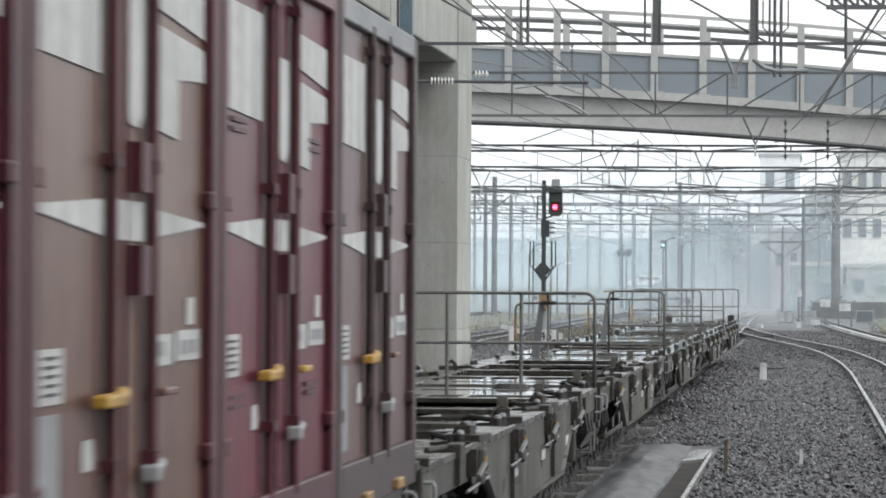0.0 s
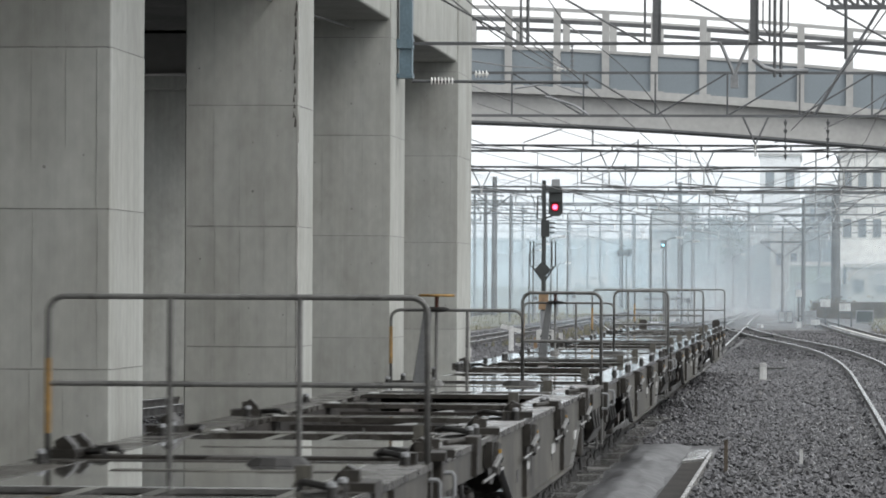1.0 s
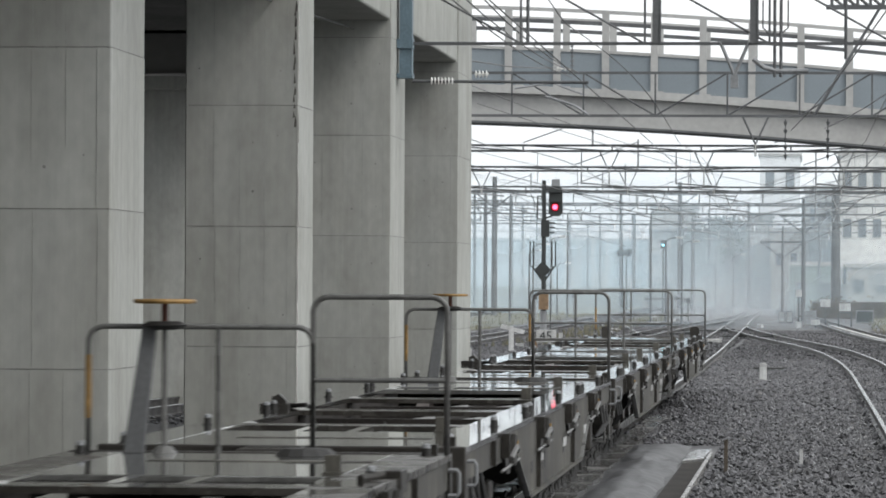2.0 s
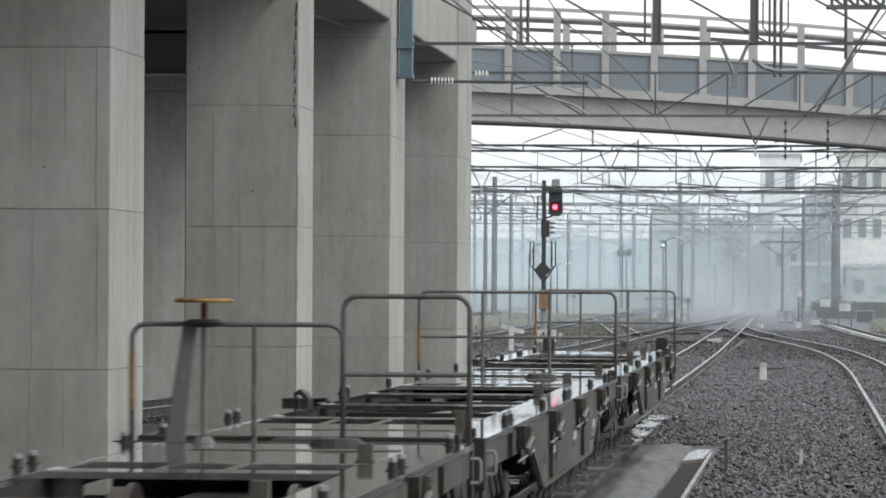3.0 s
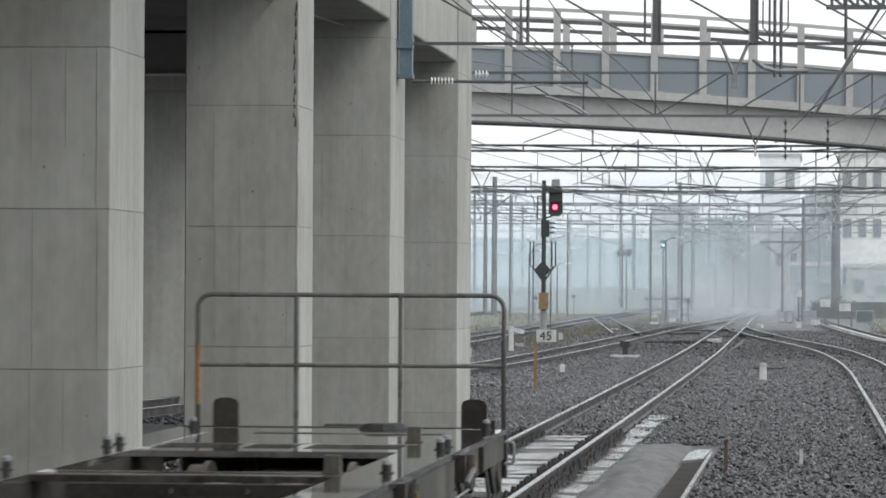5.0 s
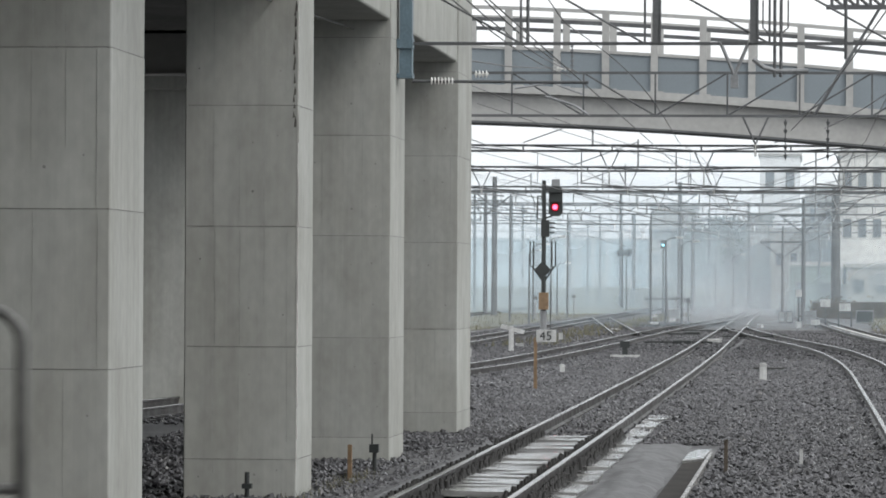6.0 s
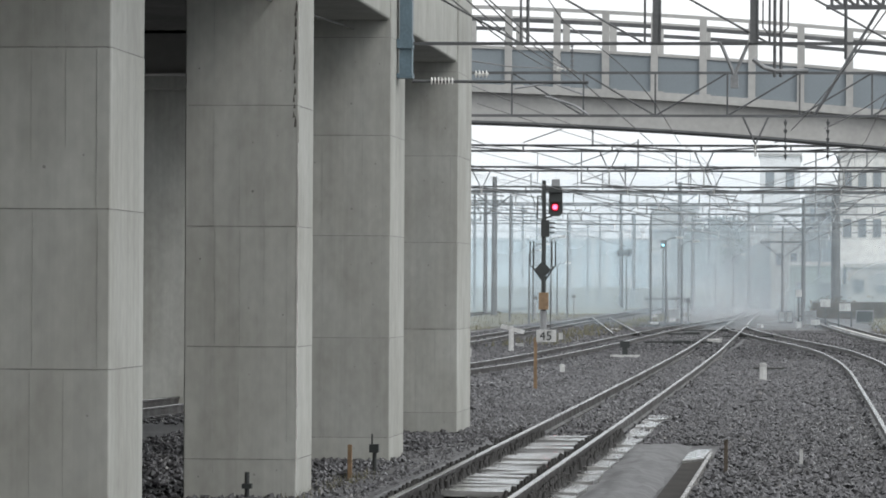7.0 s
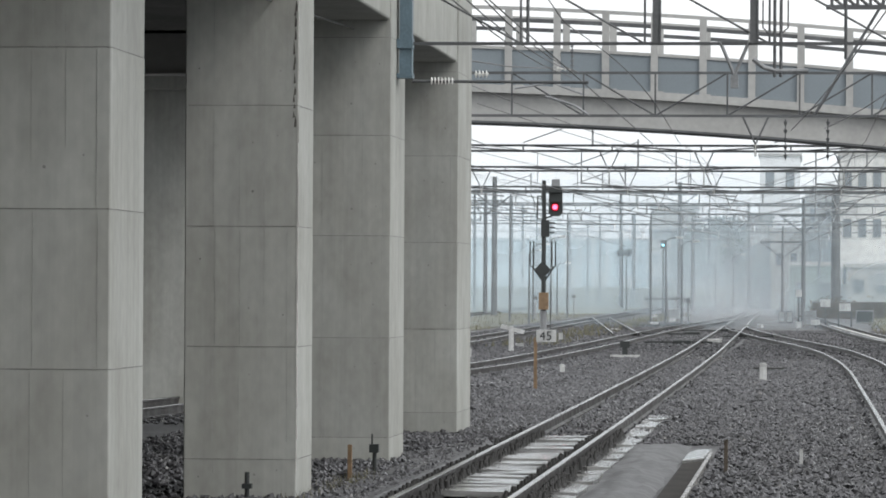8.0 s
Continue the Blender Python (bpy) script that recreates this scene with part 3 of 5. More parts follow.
def overbridge():
    b = thing("overbridge", "pale curved road bridge with sound panels crossing the tracks", "bridge", kind="structure")
    xs = [-19 + i for i in range(44)]

    def band(z0, z1, y0, y1):
        s = Shape()
        verts = []
        for x in xs:
            y, d = bridge_line(x)
            verts += [(x, y + y0, z0 + d), (x, y + y1, z0 + d), (x, y + y1, z1 + d), (x, y + y0, z1 + d)]
        faces = [(4 * i + j, 4 * i + (j + 1) % 4, 4 * i + 4 + (j + 1) % 4, 4 * i + 4 + j) for i in range(len(xs) - 1) for j in range(4)]
        n = len(verts)
        return s.add(verts, faces + [(0, 1, 2, 3), (n - 4, n - 3, n - 2, n - 1)])

    part("girder", band(7.60, 8.55, 0, 2.2), BRIDGE, b, "pale box girder")
    part("bottom_flange", band(7.53, 7.60, -0.12, 2.35), TRUSS, b, "dark lower flange")
    part("kerb_beam", band(8.55, 8.82, -0.35, 5.3), BRIDGE, b, "pale projecting kerb")
    for y0 in (-0.22, 5.0):
        part("top_rail", band(11.35, 11.47, y0, y0 + 0.12), BRIDGE, b)
        part("middle_rail", band(10.95, 11.08, y0, y0 + 0.1), TRUSS, b)
        part("panel_rail", band(10.02, 10.12, y0, y0 + 0.12), BRIDGE, b)
        x = -18.45
        while x < 24:
            y, d = bridge_line(x)
            part("panel_post", Shape().box(x - 0.12, x + 0.12, y + y0 - 0.06, y + y0 + 0.2, 8.8 + d, 11.42 + d), BRIDGE, b)
            y2, d2 = bridge_line(x + 1.64)
            q = Shape().add([(x + 0.12, y + y0 + 0.06, 8.86 + d), (x + 1.51, y2 + y0 + 0.06, 8.86 + d2), (x + 1.51, y2 + y0 + 0.06, 10.03 + d2), (x + 0.12, y + y0 + 0.06, 10.03 + d),
                             (x + 0.12, y + y0 + 0.1, 8.86 + d), (x + 1.51, y2 + y0 + 0.1, 8.86 + d2), (x + 1.51, y2 + y0 + 0.1, 10.03 + d2), (x + 0.12, y + y0 + 0.1, 10.03 + d)],
                            [(0, 1, 2, 3), (7, 6, 5, 4), (0, 4, 5, 1), (1, 5, 6, 2), (2, 6, 7, 3), (3, 7, 4, 0)])
            part("sound_panel", q, BRIDGEPANEL, b, "blue-grey sound panel")
            x += 1.63


# ---- overhead line ----
def truss(y, x0, x1, low, high, pitch, first, bar=0.035, legs=(), name="gantry", lean=None, steel=None):
    """A lattice gantry across the tracks; lean: the x at which its diagonals change over."""
    steel = steel or TRUSS
    g = thing(name, "steel lattice gantry carrying the overhead line", "gantry", "overhead line gantries")
    part("lower_chord", Shape().box(x0, x1, y - bar, y + bar, low - bar, low + bar), steel, g)
    part("upper_chord", Shape().box(x0, x1, y - bar, y + bar, high - bar, high + bar), steel, g)
    x, k = x0 + first, 0
    while x < x1:
        part("upright", Shape().box(x - bar * 0.7, x + bar * 0.7, y - bar * 0.7, y + bar * 0.7, low, high), steel, g)
        if x + pitch < x1:
            up = k % 2 == 0 if lean is None else x < lean
            part("diagonal", Shape().tube((x, y, high if up else low), (x + pitch, y, low if up else high), bar * 0.75, 6), steel, g)
        x += pitch
        k += 1
    for lx in legs:
        part("mast", Shape().tube((lx, y, GROUND - 0.2), (lx, y, high + 1.2), 0.2, 12, 0.15), MAST, g, "grey concrete mast")
    return g


def insulator(p, q, n=6):
    s = Shape()
    p, q = Vector(p), Vector(q)
    s.tube(p, q, 0.018, 6)
    for i in range(n):
        a = p + (q - p) * ((i + 0.3) / n)
        s.tube(a, a + (q - p) / n * 0.4, 0.055, 10, 0.03)
    return s


def hanger(g, x, y, top, z, steel=None):
    """A V bracket with an insulator that holds the wires."""
    part("bracket", Shape().tube((x - 0.35, y, top), (x, y, top - 0.75), 0.03, 6).tube((x + 0.35, y, top), (x, y, top - 0.75), 0.026, 6), steel or TRUSS, g)
    part("insulator", insulator((x, y, top - 0.75), (x, y, z)), PORCELAIN, g, "ribbed insulator")


def gantries():
    y = 53.3
    g = truss(y, -5.16, 6.0, 5.147, 6.03, 1.587, -0.197, 0.021, name="gantry", lean=99)
    part("wall_bracket", Shape().box(-5.32, -5.16, y - 0.1, y + 0.1, 4.705, 6.9), BLUESTEEL, g, "blue-grey steel bracket on the column")
    part("wall_clamp", Shape().box(-5.35, -5.15, y - 0.14, y + 0.14, 5.08, 5.20), BLUESTEEL, g)
    part("wall_clamp", Shape().box(-5.35, -5.15, y - 0.14, y + 0.14, 4.70, 4.76), BLUESTEEL, g)
    part("arm", Shape().tube((-5.16, y, 4.665), (-2.9, y, 4.65), 0.02, 8), TRUSS, g, "horizontal steadying arm")
    part("insulator", insulator((-4.93, y, 4.668), (-4.62, y, 4.665), 7), PORCELAIN, g, "white ribbed insulator")
    part("insulator", insulator((-4.36, y, 4.755), (-4.18, y, 4.755), 4), PORCELAIN, g, "white ribbed insulator")
    for x, z in ((-3.68, 5.147), (-0.53, 4.72), (-0.45, 4.72), (0.37, 4.95)):
        part("hanger_bar", Shape().tube((x, y, 6.6), (x, y, z), 0.024, 6), TRUSS, g)
    for x in (-2.03, -0.79):
        part("hanger_post", Shape().box(x - 0.045, x + 0.045, y - 0.03, y + 0.03, 5.15, 6.7).box(x - 0.055, x - 0.040, y - 0.05, y + 0.05, 5.15, 6.7).box(x + 0.040, x + 0.055, y - 0.05, y + 0.05, 5.15, 6.7), MAST, g, "grey channel post")
    part("drop_bracket", Shape().tube((-1.22, y, 5.165), (-1.04, y, 4.74), 0.026, 6).tube((-0.86, y, 5.165), (-1.04, y, 4.74), 0.026, 6).box(-1.09, -0.99, y - 0.05, y + 0.05, 4.58, 4.74), GALV, g, "V-shaped drop bracket")
    part("clamp", Shape().path([(-0.8, y, 4.95), (-0.66, y, 4.84), (-0.5, y, 4.80), (-0.1, y, 4.80)], 0.03, 8), GALV, g, "pale wire clamp")
    part("loop", Shape().path([(-0.68, y, 5.7), (-0.68, y, 5.35), (-0.6, y, 5.27), (-0.45, y, 5.27), (-0.36, y, 5.35), (-0.36, y, 5.7)], 0.012, 6), WIRE, g, "thin looped jumper wire")
    g = truss(72.0, 0.16, 8.0, 6.86, 7.04, 0.22, 0.1, 0.04, legs=(8.0,), name="gantry", lean=99)
    g = truss(111.0, -9.6, 8.0, 6.58, 7.72, 1.91, 1.52, 0.035, legs=(-22.0, 8.0), name="gantry", lean=-4.3)
    part("tie_beam", Shape().box(-22, -9.6, 110.96, 111.04, 6.55, 6.62).box(-22, -9.6, 110.96, 111.04, 7.69, 7.76), TRUSS, g)
    hanger(g, -1.6, 111, 6.58, 5.5)
    for x in (-0.81, 0.31):
        part("insulator", insulator((x, 111, 6.5), (x, 111, 5.4), 5), TRUSS, g, "dark hanging insulator")
    part("insulator", insulator((-6.48, 111, 7.72), (-6.48, 111, 8.5), 6), TRUSS, g, "dark standing insulator")
    part("brace", Shape().tube((-0.05, 111, 6.6), (1.76, 111, 9.6), 0.04, 8), TRUSS, g, "long slanting brace")
    part("insulator", insulator((-6.9, 111, 7.85), (-6.5, 111, 7.8), 4), PORCELAIN, g)
    part("cable_tray", Shape().path([(-7.2, 111, 7.1), (-6.4, 111, 6.85), (-6.0, 111, 6.58)], 0.04, 6).path([(-8.0, 110.9, 7.3), (-7.0, 110.9, 7.45), (-6.2, 110.9, 7.15)], 0.03, 6), GALV, g)
    for y, lo, hi, xa, xb in ((150, 6.9, 7.1, -24, 11), (165, 6.6, 6.75, -26, 12), (198, 6.55, 6.75, -28, 12), (235, 6.6, 7.3, -32, 12), (275, 6.8, 7.5, -34, 12), (320, 6.8, 7.6, -38, 14), (380, 7.0, 8.0, -42, 16)):
        g = truss(y, xa, xb, lo, hi, 2.6 + y * 0.004, 0.7, 0.040, legs=(xa, xb), name="gantry", lean=-6, steel=TRUSS)
        for x in (-13.2, -7.4, -4.0, 1.0):
            hanger(g, x, y, lo, 5.7, GALV)
            part("steady_arm", Shape().tube((x - 1.0, y, 5.75), (x + 0.9, y, 5.6), 0.03, 6).tube((x - 1.0, y, lo), (x - 1.0, y, 5.7), 0.026, 6), GALV, g)
        for k in range(3):
            x = -20 + k * 9 + (y % 7)
            part("upper_stay", Shape().tube((x, y, hi), (x, y, hi + 1.1), 0.04, 6).tube((x - 2.5, y, hi + 0.1), (x, y, hi + 1.0), 0.025, 6), GALV, g)


def wires():
    for n, (pts, lab) in enumerate((([(TRACK_X, -40), (TRACK_X, 120), (-3.75, 165), (-4.3, 215), (-5.2, 265), (-10, 420)], 0),
                                    ([(1.65, 30), (1.51, 84), (0.6, 136), (-1.3, 165), (-3.2, 195), (-6, 285)], 1),
                                    ([(-8.75, 105), (-7.7, 150), (-7.0, 210), (-5.4, 290), (-9, 450)], 2),
                                    ([(-12.4, 100), (-13.4, 200), (-15.0, 380)], 3), ([(6, 100), (2, 190), (-3, 380)], 4))):
        line = bent(pts, 5.0)
        s = Shape()
        r = 0.009 if n < 2 else 0.014
        low = [(x, y, 5.1) for x, y in line]
        high = [(x, y, 5.95 + 0.35 * abs(math.sin(math.pi * (y - 8) / 50)) - 0.25) for x, y in line]
        s.path(low, r, 5).path(high, r, 5)
        for a, b in zip(low[1::3], high[1::3]):
            if a[1] > 110:
                s.tube(a, b, r * 0.6, 4)
        solid("overhead_wire", s, WIRE, "dark overhead contact wire with droppers", "wire", "overhead wires")
    for i, (p, q) in enumerate((((-4.36, 40, 5.72), (-6.48, 111, 7.75)), ((-4.36, 40, 5.55), (-6.48, 111, 7.6)), ((-4.0, 40, 5.65), (-6.3, 111, 7.72)), ((-5.6, 40, 4.9), (-6.9, 111, 7.85)), ((1.72, 30, 5.9), (-0.66, 111, 6.2)), ((2.8, 55, 6.2), (0.23, 111, 6.25)), ((-9.2, 111, 7.4), (-3.5, 165, 6.7)), ((-9.0, 111, 6.9), (-1.0, 198, 6.6)), ((-14, 150, 7.3), (-4, 235, 6.8)), ((-18, 150, 7.2), (-7, 275, 7)), ((6, 111, 7.5), (-5, 235, 7)), ((5, 150, 7.0), (-9, 275, 7)), ((-20, 198, 8.0), (-6, 320, 7)), ((8, 165, 7.4), (-6, 320, 7.2)))):
        solid("feeder_wire", Shape().path([Vector(p).lerp(Vector(q), k / 6) - Vector((0, 0, 0.25 * math.sin(math.pi * k / 6))) for k in range(7)], 0.012, 5),
              WIRE, "thin dark feeder wire", "wire", "overhead wires")


def yard_clutter():
    """Cabinets, short signals and lamp posts scattered over the far yard."""
    rng = random.Random(33)
    for i in range(26):
        y = rng.uniform(235, 420)
        x = rng.uniform(-0.078, 0.010) * y
        if abs(x + 4.6) < 1.8 or abs(x + 5.4) < 1.6 or abs(x + 14) < 1.8:
            x -= 3.6
        kind = i % 4
        if kind == 0:
            k = thing("relay_case", "grey trackside relay case on a plinth", "cabinet", "relay cases", at=pose(x, y, 0))
            part("case", Shape().box(-0.35, 0.35, -0.2, 0.2, GROUND, GROUND + rng.uniform(0.6, 1.0)), GALV, k, bevel=0.03)
            part("plinth", Shape().box(-0.42, 0.42, -0.26, 0.26, GROUND, GROUND + 0.12), SLEEPER, k)
        elif kind == 1:
            k = thing("dwarf_signal", "short dark shunting signal between tracks", "signal", "dwarf signals", at=pose(x, y, 0))
            part("post", Shape().tube((0, 0, GROUND), (0, 0, 1.2), 0.06, 8), GALV, k)
            part("signal_head", Shape().plate([(-0.13, 1.1), (0.13, 1.1), (0.13, 1.3), (0.0, 1.42), (-0.13, 1.3)], "y", -0.1, 0.1), MAST, k)
        else:
            h = rng.uniform(3.0, 7.5)
            k = thing("lamp_post", "thin grey yard lamp post with a bent arm", "lamp post", "yard lamp posts", at=pose(x, y, 0))
            part("post", Shape().tube((0, 0, GROUND), (0, 0, h), 0.07, 8, 0.05), MAST, k)
            part("arm", Shape().path([(0, 0, h), (0.25, 0, h + 0.2), (0.7, 0, h + 0.25)], 0.035, 6), MAST, k)
            part("lamp_head", Shape().box(0.6, 1.0, -0.1, 0.1, h + 0.18, h + 0.3), WHITE, k)


def masts():
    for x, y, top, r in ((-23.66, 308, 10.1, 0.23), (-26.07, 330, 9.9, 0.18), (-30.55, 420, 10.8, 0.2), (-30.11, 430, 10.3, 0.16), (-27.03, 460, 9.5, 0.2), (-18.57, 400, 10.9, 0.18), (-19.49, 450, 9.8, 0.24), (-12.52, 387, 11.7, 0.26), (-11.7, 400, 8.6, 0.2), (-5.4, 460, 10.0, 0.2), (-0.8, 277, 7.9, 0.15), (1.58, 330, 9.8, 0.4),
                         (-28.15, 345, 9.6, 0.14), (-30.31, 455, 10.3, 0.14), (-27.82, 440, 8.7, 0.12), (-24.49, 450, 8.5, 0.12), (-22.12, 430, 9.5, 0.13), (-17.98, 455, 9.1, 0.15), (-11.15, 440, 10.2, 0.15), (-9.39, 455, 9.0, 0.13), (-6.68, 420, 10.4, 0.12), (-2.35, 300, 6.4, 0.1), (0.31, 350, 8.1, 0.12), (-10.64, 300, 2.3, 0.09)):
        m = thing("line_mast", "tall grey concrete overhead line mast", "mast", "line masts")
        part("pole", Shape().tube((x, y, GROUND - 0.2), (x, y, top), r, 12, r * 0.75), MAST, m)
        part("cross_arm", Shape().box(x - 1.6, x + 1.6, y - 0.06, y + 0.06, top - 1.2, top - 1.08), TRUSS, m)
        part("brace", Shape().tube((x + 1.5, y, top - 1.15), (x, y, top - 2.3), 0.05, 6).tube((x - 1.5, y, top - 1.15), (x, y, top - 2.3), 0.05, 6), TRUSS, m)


# ---- signals and small lineside things ----
def text_mesh(word, size, mat):
    c = bpy.data.curves.new("sign_text", "FONT")
    c.body, c.size, c.align_x, c.align_y, c.extrude = word, size, "CENTER", "CENTER", 0.002
    c.materials.append(mat)
    return c


def main_signal():
    x, y = -11.95, 184.0
    s = thing("railway_signal", "dark railway colour-light signal showing red", "signal", at=pose(x, y, 0))
    part("mast", Shape().tube((0, 0, GROUND), (0, 0, 6.7), 0.11, 12, 0.09), SIGNAL, s)
    hd = part("signal_head", Shape().plate([(0.22, 5.25), (0.36, 5.12), (0.68, 5.12), (0.82, 5.25), (0.82, 6.3), (0.68, 6.45), (0.36, 6.45), (0.22, 6.3)], "y", -0.15, 0.1), SIGNAL, s, "dark signal head with rounded backboard")
    part("lens", Shape().tube((0.50, -0.2, 5.52), (0.50, -0.15, 5.52), 0.19, 16), REDHALO, hd, "dark red ring painted for the lamp glow")
    part("lamp", Shape().tube((0.50, -0.215, 5.52), (0.50, -0.2, 5.52), 0.11, 16), REDLAMP, hd, "lit red lamp")
    for z in (5.52, 5.95):
        part("hood", Shape().box(0.26, 0.76, -0.42, -0.15, z + 0.22, z + 0.25), SIGNAL, hd)
    part("cap", Shape().box(0.34, 0.70, -0.1, 0.1, 6.45, 6.75), GALV, hd)
    part("arm", Shape().tube((0, 0, 6.3), (0.5, 0, 6.3), 0.04, 8).tube((0, 0, 5.0), (0.5, 0, 5.2), 0.04, 8), SIGNAL, s)
    part("ladder", Shape().tube((-0.28, 0, 5.0), (-0.28, 0, 6.0), 0.03, 6).tube((-0.28, 0, 6.0), (0, 0, 6.0), 0.03, 6).tube((-0.28, 0, 5.0), (0, 0, 5.0), 0.03, 6), SIGNAL, s, "bent service rail")
    low = part("repeater", Shape().box(-0.12, 0.25, -0.15, 0.15, 4.2, 4.95), SIGNAL, s, "small repeater light box")
    for z in (4.3, 4.52, 4.74):
        part("hood", Shape().box(0.25, 0.5, -0.1, 0.1, z + 0.06, z + 0.12), SIGNAL, low)
    for a in (-0.6, 0.36):
        part("guard", Shape().path([(a, 0, 2.9), (a, 0, 4.0), (a + 0.16, 0, 4.0), (a + 0.16, 0, 2.9), (a, 0, 2.9)], 0.035, 6).tube((a + 0.1, 0, 2.9), (0, 0, 2.2), 0.045, 6), SIGNAL, s, "narrow frame guard")
    part("diamond_plate", Shape().plate([(-0.03, 2.35), (0.33, 2.75), (-0.03, 3.15), (-0.4, 2.75)], "y", -0.16, -0.12), SIGNAL, s, "dark diamond plate")
    part("junction_box", Shape().box(-0.2, 0.22, -0.25, 0.1, 1.0, 1.75), ORANGE, s, "rusty orange junction box")
    part("base", Shape().box(-0.3, 0.3, -0.3, 0.3, GROUND, 0.05), SLEEPER, s)
    part("sleeve", Shape().tube((0, 0, 0.05), (0, 0, 0.95), 0.15, 12), GALV, s, "pale grey lower mast sleeve")
    part("ladder_rung_rail", Shape().path([(0.3, 0.1, 0.1), (0.3, 0.1, 2.2)], 0.02, 6), SIGNAL, s)


def speed_sign():
    s = thing("speed_sign", "white speed board reading 45 on an orange post", "sign", at=pose(-5.88, 88, 0))
    part("post", Shape().box(-0.035, 0.035, -0.03, 0.03, GROUND - 0.1, 0.95), ORANGE, s, "rusty orange post")
    b = part("board", Shape().box(0.02, 0.44, -0.055, -0.035, 0.86, 1.12), WHITE, s, "white board", bevel=0.008)
    t = new("digits", text_mesh("45", 0.27, SIGNAL))
    t.parent = b
    t.matrix_basis = pose(0.22, -0.06, 0.985, 90, 0, 0)
    part("side_board", Shape().box(0.49, 0.58, -0.05, -0.035, 0.92, 1.06), WHITE, s)


def marker(x, y, h, w, name, label, mat, category="marker post"):
    m = thing(name, label, category, "lineside posts", at=pose(x, y, 0))
    part("post", Shape().box(-w / 2, w / 2, -w / 2, w / 2, GROUND - 0.1, GROUND + h), mat, m, bevel=w * 0.12)
    part("cap", Shape().plate([(-w * 0.6, GROUND + h), (w * 0.6, GROUND + h), (w * 0.35, GROUND + h + w * 0.35), (-w * 0.35, GROUND + h + w * 0.35)], "y", -w * 0.6, w * 0.6), mat, m)
    return m


def lineside():
    marker(-1.22, 98.7, 0.40, 0.17, "marker_post", "short white concrete marker post in the ballast", WHITE)
    m = marker(-10.1, 139, 0.85, 0.16, "marker_post", "white post with a tilted white arm", WHITE)
    part("arm", Shape().box(-0.5, 0.3, -0.03, 0.03, 0.52, 0.66), WHITE, m, at=pose(0, 0, 0, 0, 14, 0))
    marker(-10.6, 128, 0.28, 0.14, "marker_post", "short white concrete marker post in the ballast", WHITE)
    marker(-6.4, 106, 0.22, 0.12, "marker_post", "short white concrete marker post in the ballast", WHITE)
    marker(-0.17, 52.7, 0.20, 0.045, "stake", "thin white stake in the ballast", WHITE, "stake")
    marker(-1.06, 50.2, 0.40, 0.045, "stake", "thin brown stake in the ballast", BARK, "stake")
    marker(-5.25, 47.1, 0.42, 0.05, "stake", "thin orange stake beside the column", ORANGE, "stake")
    k = thing("ground_lamp", "small black lamp post beside the column", "lamp", at=pose(-5.2, 49.3, 0))
    part("post", Shape().tube((0, 0, GROUND), (0, 0, 0.12), 0.025, 8).tube((-0.03, 0, 0.12), (-0.03, 0, 0.28), 0.012, 6), SIGNAL, k)
    part("lamp_head", Shape().box(-0.06, 0.05, -0.06, 0.06, 0.06, 0.16), SIGNAL, k)
    k = thing("ground_lamp", "small black lamp post beside the column", "lamp", at=pose(-5.81, 42.6, 0))
    part("post", Shape().tube((0, 0, GROUND), (0, 0, 0.12), 0.025, 8), SIGNAL, k)
    part("lamp_head", Shape().box(-0.05, 0.05, -0.05, 0.05, -0.05, 0.0), SIGNAL, k)
    k = thing("point_lever", "dark point lever on a pale ground bar", "lever", at=pose(-5.85, 129, 0))
    part("bar", Shape().box(-0.45, 0.45, -0.12, 0.12, GROUND, GROUND + 0.13), WHITE, k, "pale ground bar")
    part("stand", Shape().box(-0.08, 0.08, -0.08, 0.08, GROUND + 0.08, 0.22).box(-0.15, 0.15, -0.1, 0.1, 0.15, 0.35), SIGNAL, k)
    k = thing("point_motor", "grey point motor with rods among the rails", "point machine", at=pose(-4.9, 160, 0))
    part("case", Shape().box(-0.5, 0.2, -0.3, 0.3, GROUND, 0.0), SIGNAL, k, bevel=0.04)
    part("rod", Shape().box(-1.6, 1.2, -0.05, 0.05, -0.12, -0.05), SIGNAL, k)
    part("cover", Shape().box(1.0, 1.35, -0.15, 0.15, -0.1, 0.06), WHITE, k, bevel=0.03)
    k = thing("drain_cover", "dark round drain cover in the ballast", "drain cover", at=pose(-1.2, 110, 0))
    part("rim", Shape().tube((0, 0, GROUND), (0, 0, GROUND + 0.1), 0.55, 20, 0.45), SIGNAL, k)
    part("lid", Shape().tube((0, 0, GROUND + 0.1), (0, 0, GROUND + 0.14), 0.42, 20), CLIP, k)
    for x, y, w, h in ((-2.1, 262, 0.42, 0.75), (-1.6, 262, 0.42, 0.75), (3.1, 265, 1.1, 0.8)):
        k = thing("relay_case", "dark grey trackside relay case", "cabinet", "relay cases", at=pose(x, y, 0))
        part("case", Shape().box(-w / 2, w / 2, -0.2, 0.2, GROUND, GROUND + h), SIGNAL if w < 1 else GALV, k, bevel=0.02)
        part("door", Shape().box(-w / 2 + 0.04, w / 2 - 0.04, -0.22, -0.2, GROUND + 0.06, GROUND + h - 0.06), GALV if w < 1 else SIGNAL, k)
    k = thing("stop_frame", "dark frame stand with a white board", "stand", at=pose(1.65, 234, 0))
    part("frame", Shape().path([(-0.35, 0, GROUND), (-0.35, 0, 0.65), (0.35, 0, 0.65), (0.35, 0, GROUND)], 0.05, 6), SIGNAL, k)
    part("board", Shape().box(-0.32, 0.32, -0.04, 0.04, 0.72, 1.15), WHITE, k)
